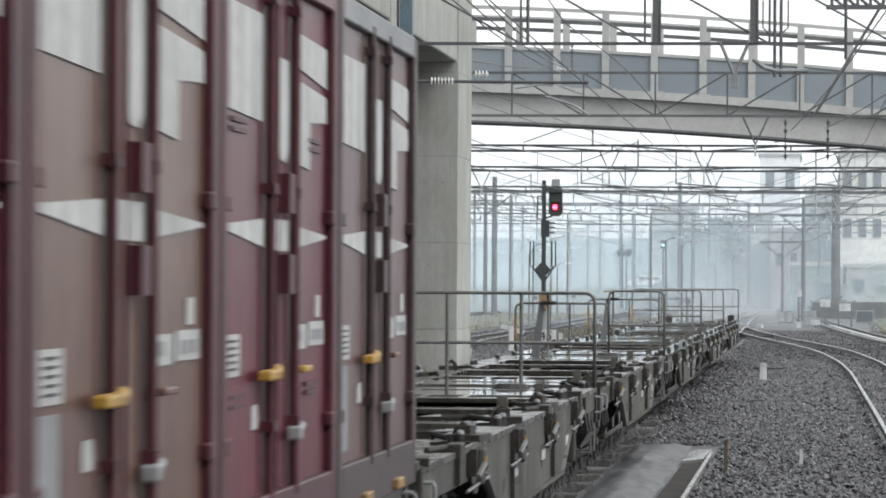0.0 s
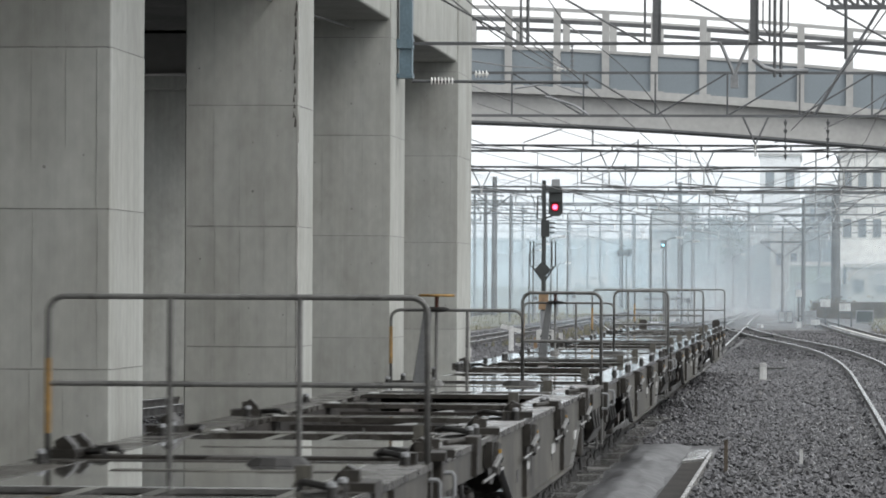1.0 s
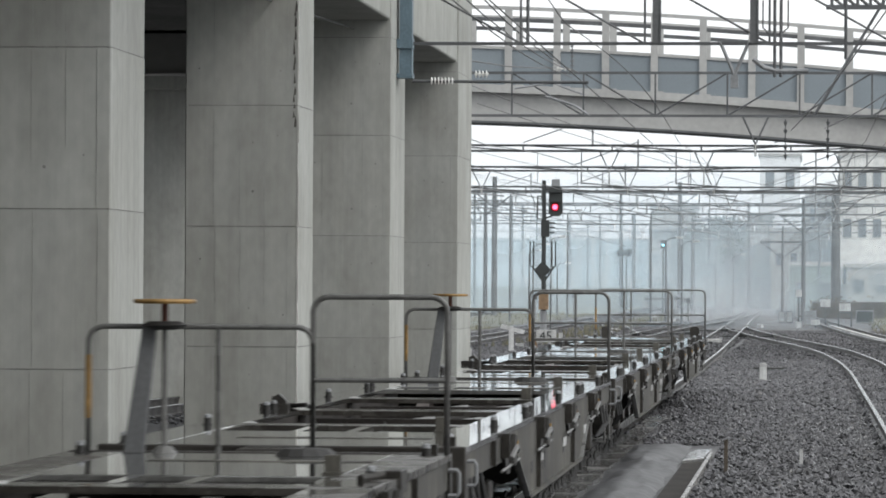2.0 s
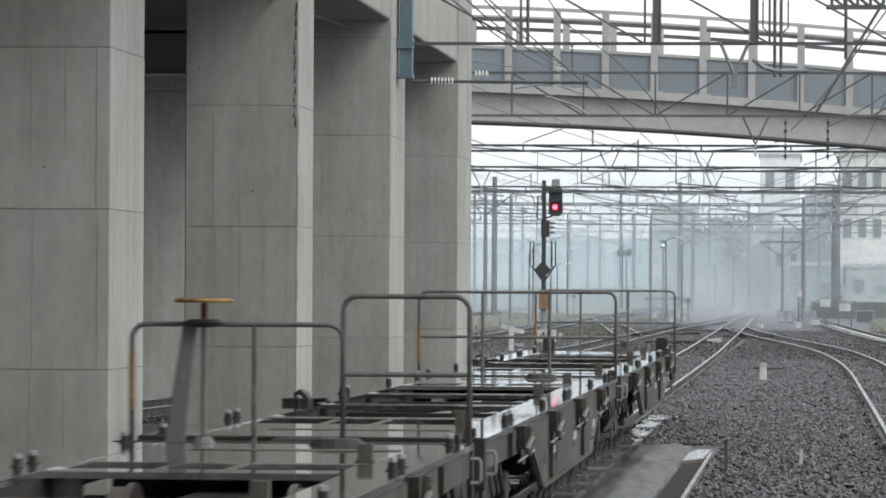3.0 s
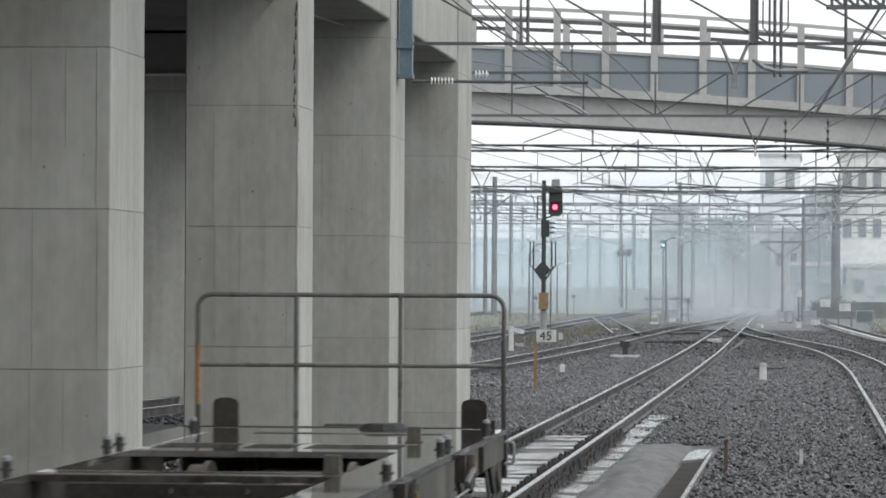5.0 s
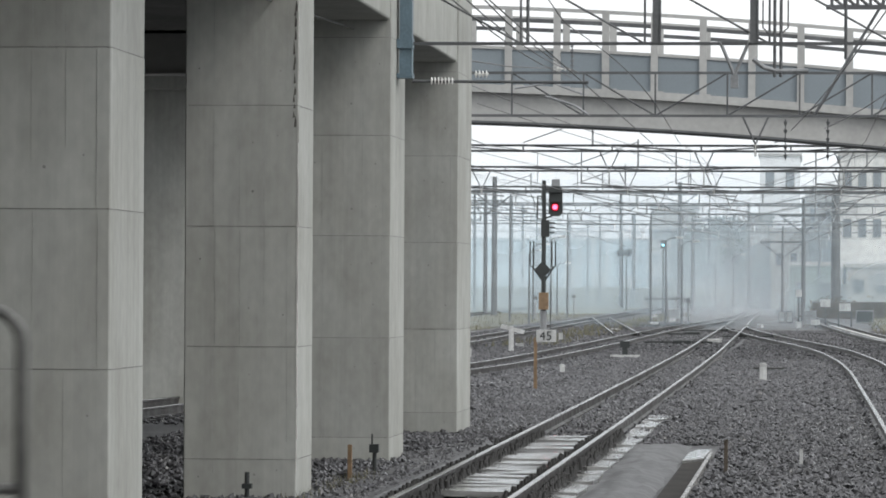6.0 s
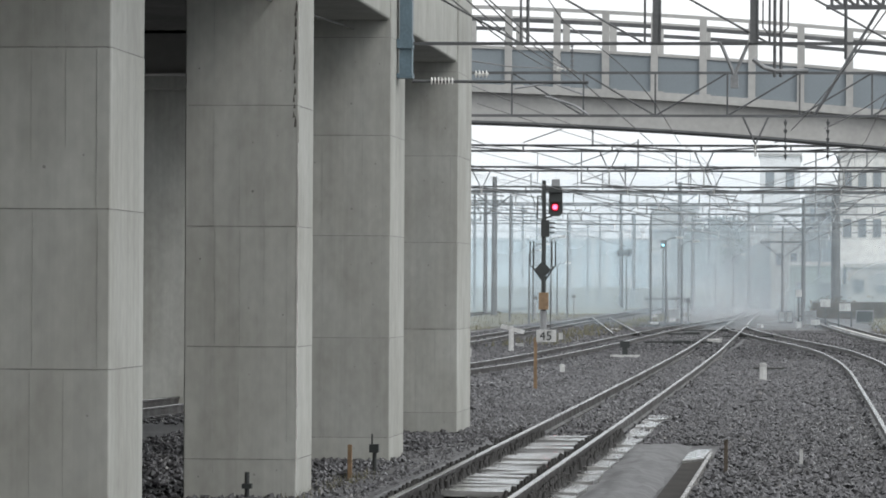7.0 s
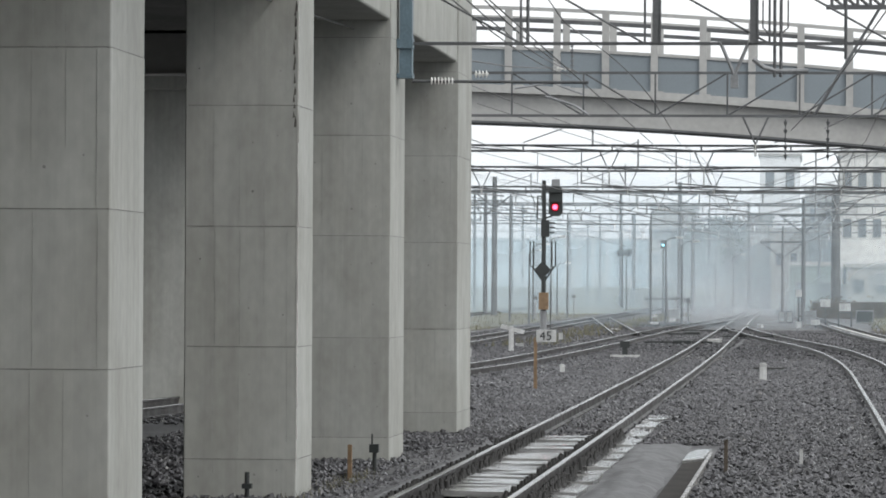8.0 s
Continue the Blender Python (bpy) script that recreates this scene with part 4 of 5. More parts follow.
    for x, y, z, w, h in ((0.6, 250, 1.1, 0.6, 0.45), (-0.95, 240, 1.7, 0.35, 0.4), (-0.9, 226, 0.0, 0.3, 0.35), (0.0, 232, 0.1, 0.5, 0.3)):
        k = thing("sign_board", "small white lineside board on a post", "sign", "lineside boards", at=pose(x, y, 0))
        part("board", Shape().box(-w / 2, w / 2, -0.03, 0.03, z - h / 2, z + h / 2), WHITE, k)
        part("post", Shape().tube((0, 0.05, GROUND), (0, 0.05, z + h / 2), 0.04, 8), SIGNAL, k)
    k = thing("far_signal", "distant signal with a small cyan light", "signal", at=pose(-13.5, 372, 0))
    part("mast", Shape().tube((0, 0, GROUND), (0, 0, 6.2), 0.07, 8), SIGNAL, k)
    part("lamp", Shape().tube((0, -0.16, 5.7), (0, -0.1, 5.7), 0.10, 12), CYANLAMP, k, "lit cyan lamp")
    part("hood", Shape().box(-0.22, 0.22, -0.1, 0.1, 5.35, 6.15), SIGNAL, k)
    k = thing("route_signal", "distant dark route signal on a thin mast", "signal", at=pose(-18.0, 395, 0))
    part("mast", Shape().tube((-0.2, 0, GROUND), (-0.2, 0, 6), 0.1, 8).tube((0.2, 0, GROUND), (0.2, 0, 5.2), 0.07, 8), SIGNAL, k)
    part("signal_head", Shape().tube((-0.35, -0.1, 5.2), (-0.35, 0.1, 5.2), 0.4, 12).tube((0.35, -0.1, 5.2), (0.35, 0.1, 5.2), 0.4, 12), SIGNAL, k)


def yard_bits():
    line = bent([(3.6, 150), (2.84, 169), (1.7, 205), (0.86, 234)], 4.0)
    ob = solid("edge_kerb", sweep(line, [(-0.09, -0.25), (0.09, -0.25), (0.09, -0.06), (-0.09, -0.06)], 0.0), WHITE, "long pale kerb beside the siding", "kerb", kind="structure")
    for x, y, w, h in ((-4.2, 168, 0.3, 0.16), (-9.9, 208, 0.4, 0.15), (-10.6, 150, 0.25, 0.18), (-9.2, 240, 0.5, 0.2), (-8.9, 262, 0.4, 0.25), (-3.0, 230, 0.3, 0.2), (-11.2, 290, 0.5, 0.3), (-6.2, 228, 0.35, 0.14)):
        k = thing("trough_lid", "small pale concrete lid lying in the ballast", "lid", "loose lids", at=pose(x, y, GROUND, 0, 0, x * 40 % 90))
        part("slab", Shape().plate([(-w / 2, 0), (w / 2, 0), (w / 2, h * 0.8), (w * 0.4, h), (-w * 0.4, h), (-w / 2, h * 0.8)], "y", -w * 0.4, w * 0.4), WHITE, k)
        part("grip", Shape().box(-0.05, 0.05, -0.02, 0.02, h, h + 0.03), SIGNAL, k)
    for x, y in ((-6.9, 190), (-9.0, 232), (-5.6, 205), (-2.9, 182)):
        k = thing("point_rods", "dark point rods between the rails", "point rods", "point rods", at=pose(x, y, 0))
        part("rod", Shape().box(-1.1, 1.1, -0.05, 0.05, -0.14, -0.08), SIGNAL, k)
        part("rod", Shape().box(-1.1, 1.1, 0.5, 0.6, -0.14, -0.08), SIGNAL, k)
        part("motor_case", Shape().box(1.0, 1.7, -0.2, 0.7, GROUND, 0.0), SIGNAL, k, "dark motor case", bevel=0.04)


def weeds():
    s = Shape()
    for i in range(420):
        if i % 4:
            x, y = random.gauss(-5.2, 0.10), random.uniform(44.6, 48.5)
        else:
            x, y = random.gauss(-5.35, 0.12), random.uniform(42.5, 44.5)
        h, a = random.uniform(0.03, 0.15), random.uniform(0, 6.28)
        lean = random.uniform(0.02, 0.12)
        w = 0.006
        s.add([(x - w * math.cos(a), y - w * math.sin(a), GROUND), (x + w * math.cos(a), y + w * math.sin(a), GROUND), (x + lean * math.sin(a), y + lean * math.cos(a), GROUND + h)], [(0, 1, 2)])
    rng = random.Random(9)
    for i in range(2600):
        y = rng.uniform(150, 330)
        x = rng.choice((rng.uniform(-30, -16.5), rng.uniform(-12.2, -9.4) if y > 200 else rng.uniform(-12.0, -9.6), rng.uniform(3, 9)))
        h, a, lean, w = rng.uniform(0.1, 0.35), rng.uniform(0, 6.28), rng.uniform(0.03, 0.2), 0.03
        s.add([(x - w, y, GROUND), (x + w, y, GROUND), (x + lean * math.sin(a), y, GROUND + h)], [(0, 1, 2)])
    solid("dry_grass", s, GRASS, "tufts of dry yellow-green grass at the columns", "grass", kind="stuff")


# ---- distance ----
def building(name, x0, x1, y0, y1, top, mat, label, cols, rows, win_w, win_h, first=1.6, storey=3.2, side=True):
    b = thing(name, label, "building")
    part("wall", Shape().box(x0, x1, y0, y1, GROUND, top), mat, b, bevel=0.03)
    part("roof", Shape().box(x0 - 0.2, x1 + 0.2, y0 - 0.2, y1 + 0.2, top, top + 0.35), GREYFACADE, b, "flat roof with parapet")
    for r in range(rows):
        z = first + storey * r
        for c in range(cols):
            x = x0 + (x1 - x0) * (c + 0.5) / cols
            w = part("window", Shape().box(x - win_w / 2 - 0.08, x + win_w / 2 + 0.08, y0 - 0.1, y0 + 0.02, z - 0.08, z + win_h + 0.08), GREYFACADE, b)
            part("pane", Shape().box(x - win_w / 2, x + win_w / 2, y0 - 0.13, y0 - 0.09, z, z + win_h), PANE, w)
        if side:
            for c in range(3):
                y = y0 + (y1 - y0) * (c + 0.5) / 3
                w = part("window", Shape().box(x0 - 0.1, x0 + 0.02, y - win_w / 2, y + win_w / 2, z, z + win_h), GREYFACADE, b)
                part("pane", Shape().box(x0 - 0.13, x0 - 0.09, y - win_w / 2 + 0.1, y + win_w / 2 - 0.1, z + 0.08, z + win_h - 0.08), PANE, w)
    return b


def tree(x, y, h, spread, seed):
    rng = random.Random(seed)
    t = thing("tree", "dark hazy broadleaf tree behind the yard", "tree", "trees behind the yard", at=pose(x, y, GROUND))
    trunk = Shape().tube((0, 0, -0.2), (0.1, 0, h * 0.45), 0.32, 10, 0.2)
    tips = []
    for i in range(9):
        a = rng.uniform(0, 6.28)
        p = (0.1, 0, h * rng.uniform(0.25, 0.45))
        q = (spread * 0.6 * math.cos(a), spread * 0.6 * math.sin(a), h * rng.uniform(0.45, 0.9))
        trunk.tube(p, q, 0.12, 6, 0.04)
        tips.append(q)
    part("trunk", trunk, BARK, t)
    crown = Shape()
    for i in range(1500):
        c = rng.choice(tips)
        p = Vector((c[0] + rng.gauss(0, spread * 0.22), c[1] + rng.gauss(0, spread * 0.22), min(h, c[2] + rng.gauss(0, h * 0.12))))
        a, b = Vector([rng.gauss(0, 1) for _ in range(3)]).normalized(), Vector([rng.gauss(0, 1) for _ in range(3)]).normalized()
        r = rng.uniform(0.16, 0.36)
        crown.add([p + a * r, p + b * r * 0.7, p - a * r, p - b * r * 0.7], [(0, 1, 2, 3)])
    part("crown", crown, LEAF, t)


def distance():
    building("apartment_house", 2.3, 19.2, 400, 425, 14.6, FACADE, "pale building with tall dark windows in rows", 12, 3, 0.72, 1.7, 2.2, 4.65)
    building("tower_house", -6.4, -1.8, 480, 500, 17.0, PALEFACADE, "tall building with few windows, paled for haze", 2, 1, 0.9, 1.8, 13.4, 3.2, side=False)
    building("grey_house", -1.1, 2.1, 430, 450, 12.1, GREYFACADE, "narrow dark grey building", 2, 2, 0.6, 1.2, 5.5, 3.4, side=False)
    building("town_house", 3.5, 20, 560, 580, 21.0, FACADE, "taller pale block behind", 8, 6, 1.2, 1.5, 2, 3.2)
    depot = building("depot_building", -72, -19.5, 600, 625, 8.6, BLUEFACADE, "long light-blue depot building across the yard, paled for haze", 22, 1, 1.6, 1.0, 5.4, 3.3, side=False)
    building("town_house", -22, -16, 560, 575, 12.5, GREYFACADE, "grey house above the trees", 4, 3, 0.9, 1.3, 2, 3.2)
    building("low_shed", -2.3, 1.9, 380, 392, 4.0, ROOF, "low green-grey shed beside the line", 2, 1, 0.9, 1.0, 1.5, 3, side=False)
    building("brick_house", -7.2, -4.6, 440, 455, 9.5, GREYFACADE, "dark brown-grey house between the trees", 2, 1, 0.6, 1.2, 5.2, 3.2)
    building("brick_house", -4.4, -1.4, 415, 428, 7.5, GREYFACADE, "dark brown-grey house between the trees", 2, 1, 0.6, 1.2, 4.2, 2.8)
    k = building("annex", 2.9, 14, 391, 399.5, 3.9, GREYFACADE, "low dark annex with a white notice board", 5, 1, 1.0, 1.2, 1.6, 3, side=False)
    nb = part("notice_board", Shape().box(5.3, 7.4, 390.7, 390.85, 2.3, 3.5), WHITE, k, "white notice board with unreadable lines")
    for j in range(4):
        part("text_bar", Shape().box(5.5, 7.2, 390.67, 390.7, 2.5 + j * 0.24, 2.6 + j * 0.24), SIGNAL, nb)
    w = Shape().box(-0.2, 60, 300, 301, GROUND, 1.0)
    solid("retaining_wall", w, DARKWALL, "dark grey boundary wall behind the sidings", "wall", kind="structure", bevel=0.03)
    rng = random.Random(21)
    hedge = Shape()
    for i in range(9000):
        if i % 3 == 0:
            x, y = rng.uniform(-0.5, 14), rng.gauss(303, 0.8)
            z = GROUND + abs(rng.gauss(0.9, 0.5)) * (0.7 + 0.5 * noise.noise((x * 0.5, 0, 3)))
        else:
            x, y = rng.uniform(-62, -8), rng.gauss(471, 1.5)
            z = GROUND + abs(rng.gauss(0.7, 0.7)) * (0.8 + 0.9 * noise.noise((x * 0.22, 0, 0)))
        a, b = Vector([rng.gauss(0, 1) for _ in range(3)]).normalized(), Vector([rng.gauss(0, 1) for _ in range(3)]).normalized()
        p, r = Vector((x, y, z)), rng.uniform(0.05, 0.13)
        hedge.add([p + a * r, p + b * r * 0.7, p - a * r, p - b * r * 0.7], [(0, 1, 2, 3)])
    solid("scrub", hedge, SCRUB, "brown-green scrub along the yard boundary", "bushes", kind="stuff")
    rail = thing("road_fence", "pale low fence along the far road", "fence", kind="structure")
    part("top_bar", Shape().box(-62, -9, 477.9, 478, 2.7, 2.78), WHITE, rail)
    for i in range(54):
        part("fence_post", Shape().box(-62 + i, -61.92 + i, 477.9, 478, 1.85, 2.78), WHITE, rail)
    for i in range(26):
        x = -70 + i * 2.0
        dep = part("pilaster", Shape().box(x, x + 0.35, 599.6, 600, GROUND, 8.6), FACADE if i % 3 else GREYFACADE, depot)
        if i % 2:
            part("bay_door", Shape().box(x + 0.5, x + 1.8, 599.8, 600, GROUND, 3.6 + (i % 3) * 0.7), GREYFACADE, depot, "grey bay door")
    e = Shape().plate([(470, GROUND - 0.1), (478, 1.9), (520, 1.9), (530, GROUND - 0.1)], "x", -120, -9)
    solid("road_bank", e, EARTH, "raised road bank across the yard", "embankment", kind="structure")
    for i, (x, y, h, sp) in enumerate(((-13.6, 530, 10.2, 3.2), (-11.6, 535, 10.6, 3.0), (-10.6, 528, 8.5, 2.6), (-12.9, 545, 11.2, 2.6), (-15.5, 540, 9.0, 3.0),
                                       (-12.5, 525, 7.0, 3.2), (-10.2, 540, 10.8, 2.6), (-9.4, 545, 8.5, 2.6), (-7.8, 540, 9.0, 2.4), (-16.8, 550, 9.8, 2.6),
                                       (-6.0, 446, 7.4, 2.0), (-3.6, 452, 8.4, 2.0), (-1.4, 446, 6.6, 2.0), (-4.8, 438, 5.2, 2.0), (-8.0, 460, 7.5, 2.2))):
        tree(x, y, h, sp, i + 3)
    # Flat upright sheets; their pale colour stands in for haze with distance
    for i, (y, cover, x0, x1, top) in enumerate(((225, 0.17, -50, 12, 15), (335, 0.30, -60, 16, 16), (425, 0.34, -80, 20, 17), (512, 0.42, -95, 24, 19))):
        solid("mist_bank", Shape().add([(x0, y, GROUND), (x1, y, GROUND), (x1, y, top), (x0, y, top)], [(0, 1, 2, 3)]), haze_sheet_material("haze_sheet_pale", cover, i * 17.0),
              "flat see-through sheet that paints haze over the far tracks", "mist", kind="stuff")

    # Two low sheets paint the thicker haze above the far rails
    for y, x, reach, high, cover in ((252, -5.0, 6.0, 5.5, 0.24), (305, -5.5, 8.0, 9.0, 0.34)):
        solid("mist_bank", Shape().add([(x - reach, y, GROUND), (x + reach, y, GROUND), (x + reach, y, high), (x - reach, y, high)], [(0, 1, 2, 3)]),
              haze_sheet_material("haze_sheet_low", cover, y * 1.0, 0.4, high, x, reach, (0.74, 0.76, 0.78)), "low flat sheet that paints thicker haze over the tracks", "mist", kind="stuff")


def van():
    v = thing("car", "white estate car on the far road", "car", at=pose(-20, 495, 1.9))
    part("body", Shape().plate([(-2.15, 0.28), (2.15, 0.28), (2.15, 0.85), (1.7, 1.38), (-0.5, 1.42), (-1.2, 0.92), (-2.15, 0.78)], "y", -0.82, 0.82), VANPAINT, v, bevel=0.08)
    for x0, x1 in ((-0.75, -0.05), (0.05, 0.8), (0.9, 1.55)):
        part("window", Shape().box(x0, x1, -0.835, -0.81, 0.92, 1.27), PANE, v)
    for x in (-1.4, 1.4):
        for y in (-0.8, 0.8):
            wheel = part("wheel", Shape().tube((0, -0.1, 0), (0, 0.1, 0), 0.34, 16), RUBBER, v, at=pose(x, y, 0.34))
            part("rim", Shape().tube((0, -0.11, 0), (0, 0.11, 0), 0.2, 12), GALV, wheel)
    return v


# ---- freight train ----

LENGTH = 20.4


def handrail(w, low):
    y, top = -0.55, 1.973
    
    def loop(x0, x1, z, name="handrail"):
        c = 0.10
        turn = [(c * (1 - math.cos(k * math.pi / 10)), c * (1 - math.sin(k * math.pi / 10))) for k in range(6)]
        pts = [(x0, y, 0.95)] + [(x0 + u, y, z - v) for u, v in turn] + [(x1 - u, y, z - v) for u, v in turn[::-1]] + [(x1, y, 0.95)]
        ob = part(name, Shape().path(pts, 0.0185, 10), HANDRAIL, w, "worn grey tubular end handrail")
        for p in ob.data.polygons:
            p.use_smooth = len(p.vertices) == 4
        return ob

    if low:
        r = loop(0.35, 1.20, top)
        part("middle_rail", Shape().tube((0.35, y, 1.45), (1.20, y, 1.45), 0.017, 8), HANDRAIL, r)
        q = loop(-1.08, 0.35, 1.78)
        part("upright", Shape().tube((-0.25, y, 0.95), (-0.25, y, 1.78), 0.018, 8), HANDRAIL, q)
        part("yellow_band", Shape().tube((-1.08, y, 1.2), (-1.08, y, 1.6), 0.021, 8), BRASSY, q, "yellow painted band")
        b = part("brake_stand", Shape().plate([(-0.83, 0.98), (-0.70, 0.98), (-0.62, 1.78), (-0.71, 1.78)], "y", y - 0.17, y - 0.11), MAST, w, "grey leaning brake stand", bevel=0.008)
        part("gear_case", Shape().tube((-0.57, y - 0.15, 1.76), (-0.57, y - 0.15, 1.79), 0.07, 14, 0.15).tube((-0.57, y - 0.15, 1.79), (-0.57, y - 0.15, 1.815), 0.15, 14, 0.10), CLIP, b, "dark round gear case")
        wheel = Shape().tube((-0.57, y - 0.15, 1.925), (-0.57, y - 0.15, 1.935), 0.165, 24)
        wheel.path([(-0.57 + 0.185 * math.cos(a * math.pi / 12), y - 0.15 + 0.185 * math.sin(a * math.pi / 12), 1.94) for a in range(25)], 0.016, 6)
        part("brake_wheel", wheel, BRASSY, b, "rusty yellow brake wheel")
        part("wheel_neck", Shape().tube((-0.57, y - 0.15, 1.81), (-0.57, y - 0.15, 1.94), 0.022, 8), RUSTED, b, "rust-red wheel neck")
        part("spindle", Shape().tube((-0.57, y - 0.15, 1.0), (-0.57, y - 0.15, 1.78), 0.018, 8).tube((-0.57, y - 0.15, 0.985), (-0.57, y - 0.15, 1.03), 0.085, 12, 0.05), HANDRAIL, b)
    else:
        r = loop(-1.09, 1.20, top)
        part("middle_rail", Shape().tube((-1.09, y, 1.45), (1.20, y, 1.45), 0.017, 8), HANDRAIL, r)
        for x in (-0.35, 0.43):
            part("upright", Shape().tube((x, y, 0.95), (x, y, top), 0.019, 8), HANDRAIL, r)
        part("yellow_band", Shape().tube((-1.09, y, 1.15), (-1.09, y, 1.6), 0.0205, 8), BRASSY, r, "rusty yellow painted band")


def bogie(w, y):
    b = part("bogie", Shape().box(-1.0, -0.86, y - 1.35, y + 1.35, 0.42, 0.62).box(0.86, 1.0, y - 1.35, y + 1.35, 0.42, 0.62).box(-0.95, 0.95, y - 0.2, y + 0.2, 0.45, 0.75)
             .plate([(y - 0.5, 0.3), (y + 0.5, 0.3), (y + 0.8, 0.6), (y - 0.8, 0.6)], "x", 0.84, 1.03).plate([(y - 0.5, 0.3), (y + 0.5, 0.3), (y + 0.8, 0.6), (y - 0.8, 0.6)], "x", -1.03, -0.84), WAGON, w, "dark cast bogie frame")
    made = []
    for dy in (-0.95, 0.95):
        s = Shape().tube((-1.02, 0, 0), (1.02, 0, 0), 0.07, 10)
        for x in (-0.5335, 0.5335):
            s.tube((x - 0.065, 0, 0), (x + 0.065, 0, 0), 0.43, 24).tube((x * 0.9 - 0.02, 0, 0), (x * 0.9 + 0.02, 0, 0), 0.455, 24)
        ws = part("wheelset", s, WHEEL, b, "worn steel wheelset", at=pose(0, y + dy, 0.43))
        made.append((ws, y + dy))
    for dy in (-0.95, 0.95):
        for x in (-0.98, 0.98):
            part("axle_box", Shape().box(x - 0.12, x + 0.12, y + dy - 0.17, y + dy + 0.17, 0.28, 0.6), WAGON, b, bevel=0.03)
    return made


def wagon(index, rail):
    """A flat container wagon; its rear end lies at local y = 0 and it reaches towards -y."""
    w = thing("container_wagon", "dark wet flat container wagon with open deck" if index < 5 else "dark flat wagon carrying maroon containers", "freight wagon", "wagons of the train")
    y0, y1 = -19.95, -0.45
    rng = random.Random(500 + index)
    edge_deck = DIRTYDECK if index > 2 else DECK
    bounds = [-0.35 - 3.95 * i for i in range(6)]
    slope = [(y0, 0.95), (y0, 0.76), (-15.3, 0.74), (-13.9, 0.36), (-6.3, 0.36), (-4.95, 0.74), (y1, 0.76), (y1, 0.95)]
    for x in (-1.0, 1.0):
        a, b = (0.86, 1.22) if x > 0 else (-1.22, -0.86)
        part("deck_side", Shape().box(a, b, y0, y1, 0.945, 0.985), edge_deck, w, "wet flat side deck strip")
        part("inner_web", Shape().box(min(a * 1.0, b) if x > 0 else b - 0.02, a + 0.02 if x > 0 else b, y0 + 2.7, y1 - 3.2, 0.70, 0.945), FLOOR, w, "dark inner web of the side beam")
        out = 1.20 if x > 0 else -1.20
        lo, hi = sorted((out, out * 0.985))
        sill = part("side_sill", Shape().plate(slope, "x", lo, hi), SILL, w, "fishbelly side sill with rust streaks")
        lo2, hi2 = sorted((out, out * 1.03))
        part("lower_flange", Shape().box(lo2 - 0.02, hi2, -13.85, -6.35, 0.345, 0.37), SILL, sill, "pale lower flange")
        # Sloped flanges get a plain paler colour for the light on them
        for p, q in (((-15.3, 0.74), (-13.9, 0.36)), ((-4.95, 0.74), (-6.3, 0.36))):
            d = 0.05 if p[0] < q[0] else -0.05
            part("end_flange", Shape().plate([p, q, (q[0] + d, q[1]), (p[0] + d, p[1])], "x", lo2, hi2), HANDRAIL, sill, "pale sill flange with its lit edge put into the colour")
        for i in range(4):
            y = y0 + 2.4 + i * 4.9
            deep = 0.38 if -14.2 < y < -6.1 else 0.76
            part("sill_rib", Shape().box(lo2, hi2, y - 0.012, y + 0.012, deep, 0.94), WAGON, sill)
        # Slots are thin dark plates; the shade of a hole is painted on
        for y, z, u, v in ((-13.2, 0.52, 0.12, 0.10), (-11.9, 0.50, 0.05, 0.2), (-11.6, 0.50, 0.05, 0.2), (-8.9, 0.52, 0.12, 0.10), (-7.6, 0.5, 0.05, 0.2)):
            part("sill_slot", Shape().box(lo2, lo2 + 0.003 + (hi2 - lo2) * 0.1, y - u, y + u, z, z + v) if x < 0 else Shape().box(out, out + 0.003, y - u, y + u, z, z + v), CLIP, sill, "thin dark plate painted as a shaded slot in the sill")
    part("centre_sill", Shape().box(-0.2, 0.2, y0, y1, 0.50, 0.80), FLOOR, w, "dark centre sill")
    part("floor_pan", Shape().box(-0.86, 0.86, y0 + 2.0, y1 - 2.0, 0.62, 0.66), FLOOR, w, "dark sunken floor")
    # end plates, the slots beside them, and the narrow bars between the bays
    for u, v in ((-3.65, -0.46), (-19.94, -17.15)):
        part("end_plate", Shape().box(-0.86, 0.86, u, v, 0.945, 0.984), DECK, w, "wet end deck plate", bevel=0.006)
        part("chequer_strip", Shape().box(-0.5, 0.86, v - 1.35, v - 1.15, 0.984, 0.988), SILL, w, "ribbed foot strip")
    for u, v in ((-5.0, -4.55), (-8.45, -8.2), (-8.05, -7.9), (-12.2, -11.95), (-11.8, -11.65), (-15.95, -15.45)):
        part("cross_deck", Shape().box(-0.86, 0.86, u, v, 0.945, 0.984), DIRTYDECK if u > -16 and (index > 2 or u < -5.5) else DECK, w, "wet cross deck bar")
    for u, v in ((-4.55, -3.65), (-17.15, -15.95)):
        for a, b in ((-0.86, -0.80), (-0.30, -0.22), (0.10, 0.18), (0.80, 0.86)):
            part("deck_bridge", Shape().box(a, b, u, v, 0.945, 0.982), DECK, w)
    for x in (-0.36, 0.36):
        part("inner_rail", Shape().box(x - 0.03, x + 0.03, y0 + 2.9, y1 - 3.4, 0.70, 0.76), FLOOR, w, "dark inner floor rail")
    for k, y in enumerate((-6.4, -10.1, -13.8)):
        for x in (0.05, 0.5):
            part("stay", Shape().tube((x - 0.3, y - 0.9, 0.84), (x, y + 0.6, 0.84), 0.02, 6), HANDRAIL, w, "slanting stay in the open bay")
        part("pipe_run", Shape().tube((-0.84, y + 0.3, 0.80), (0.84, y + 0.3, 0.80), 0.035, 8), FLOOR, w, "dark pipe across the bay")
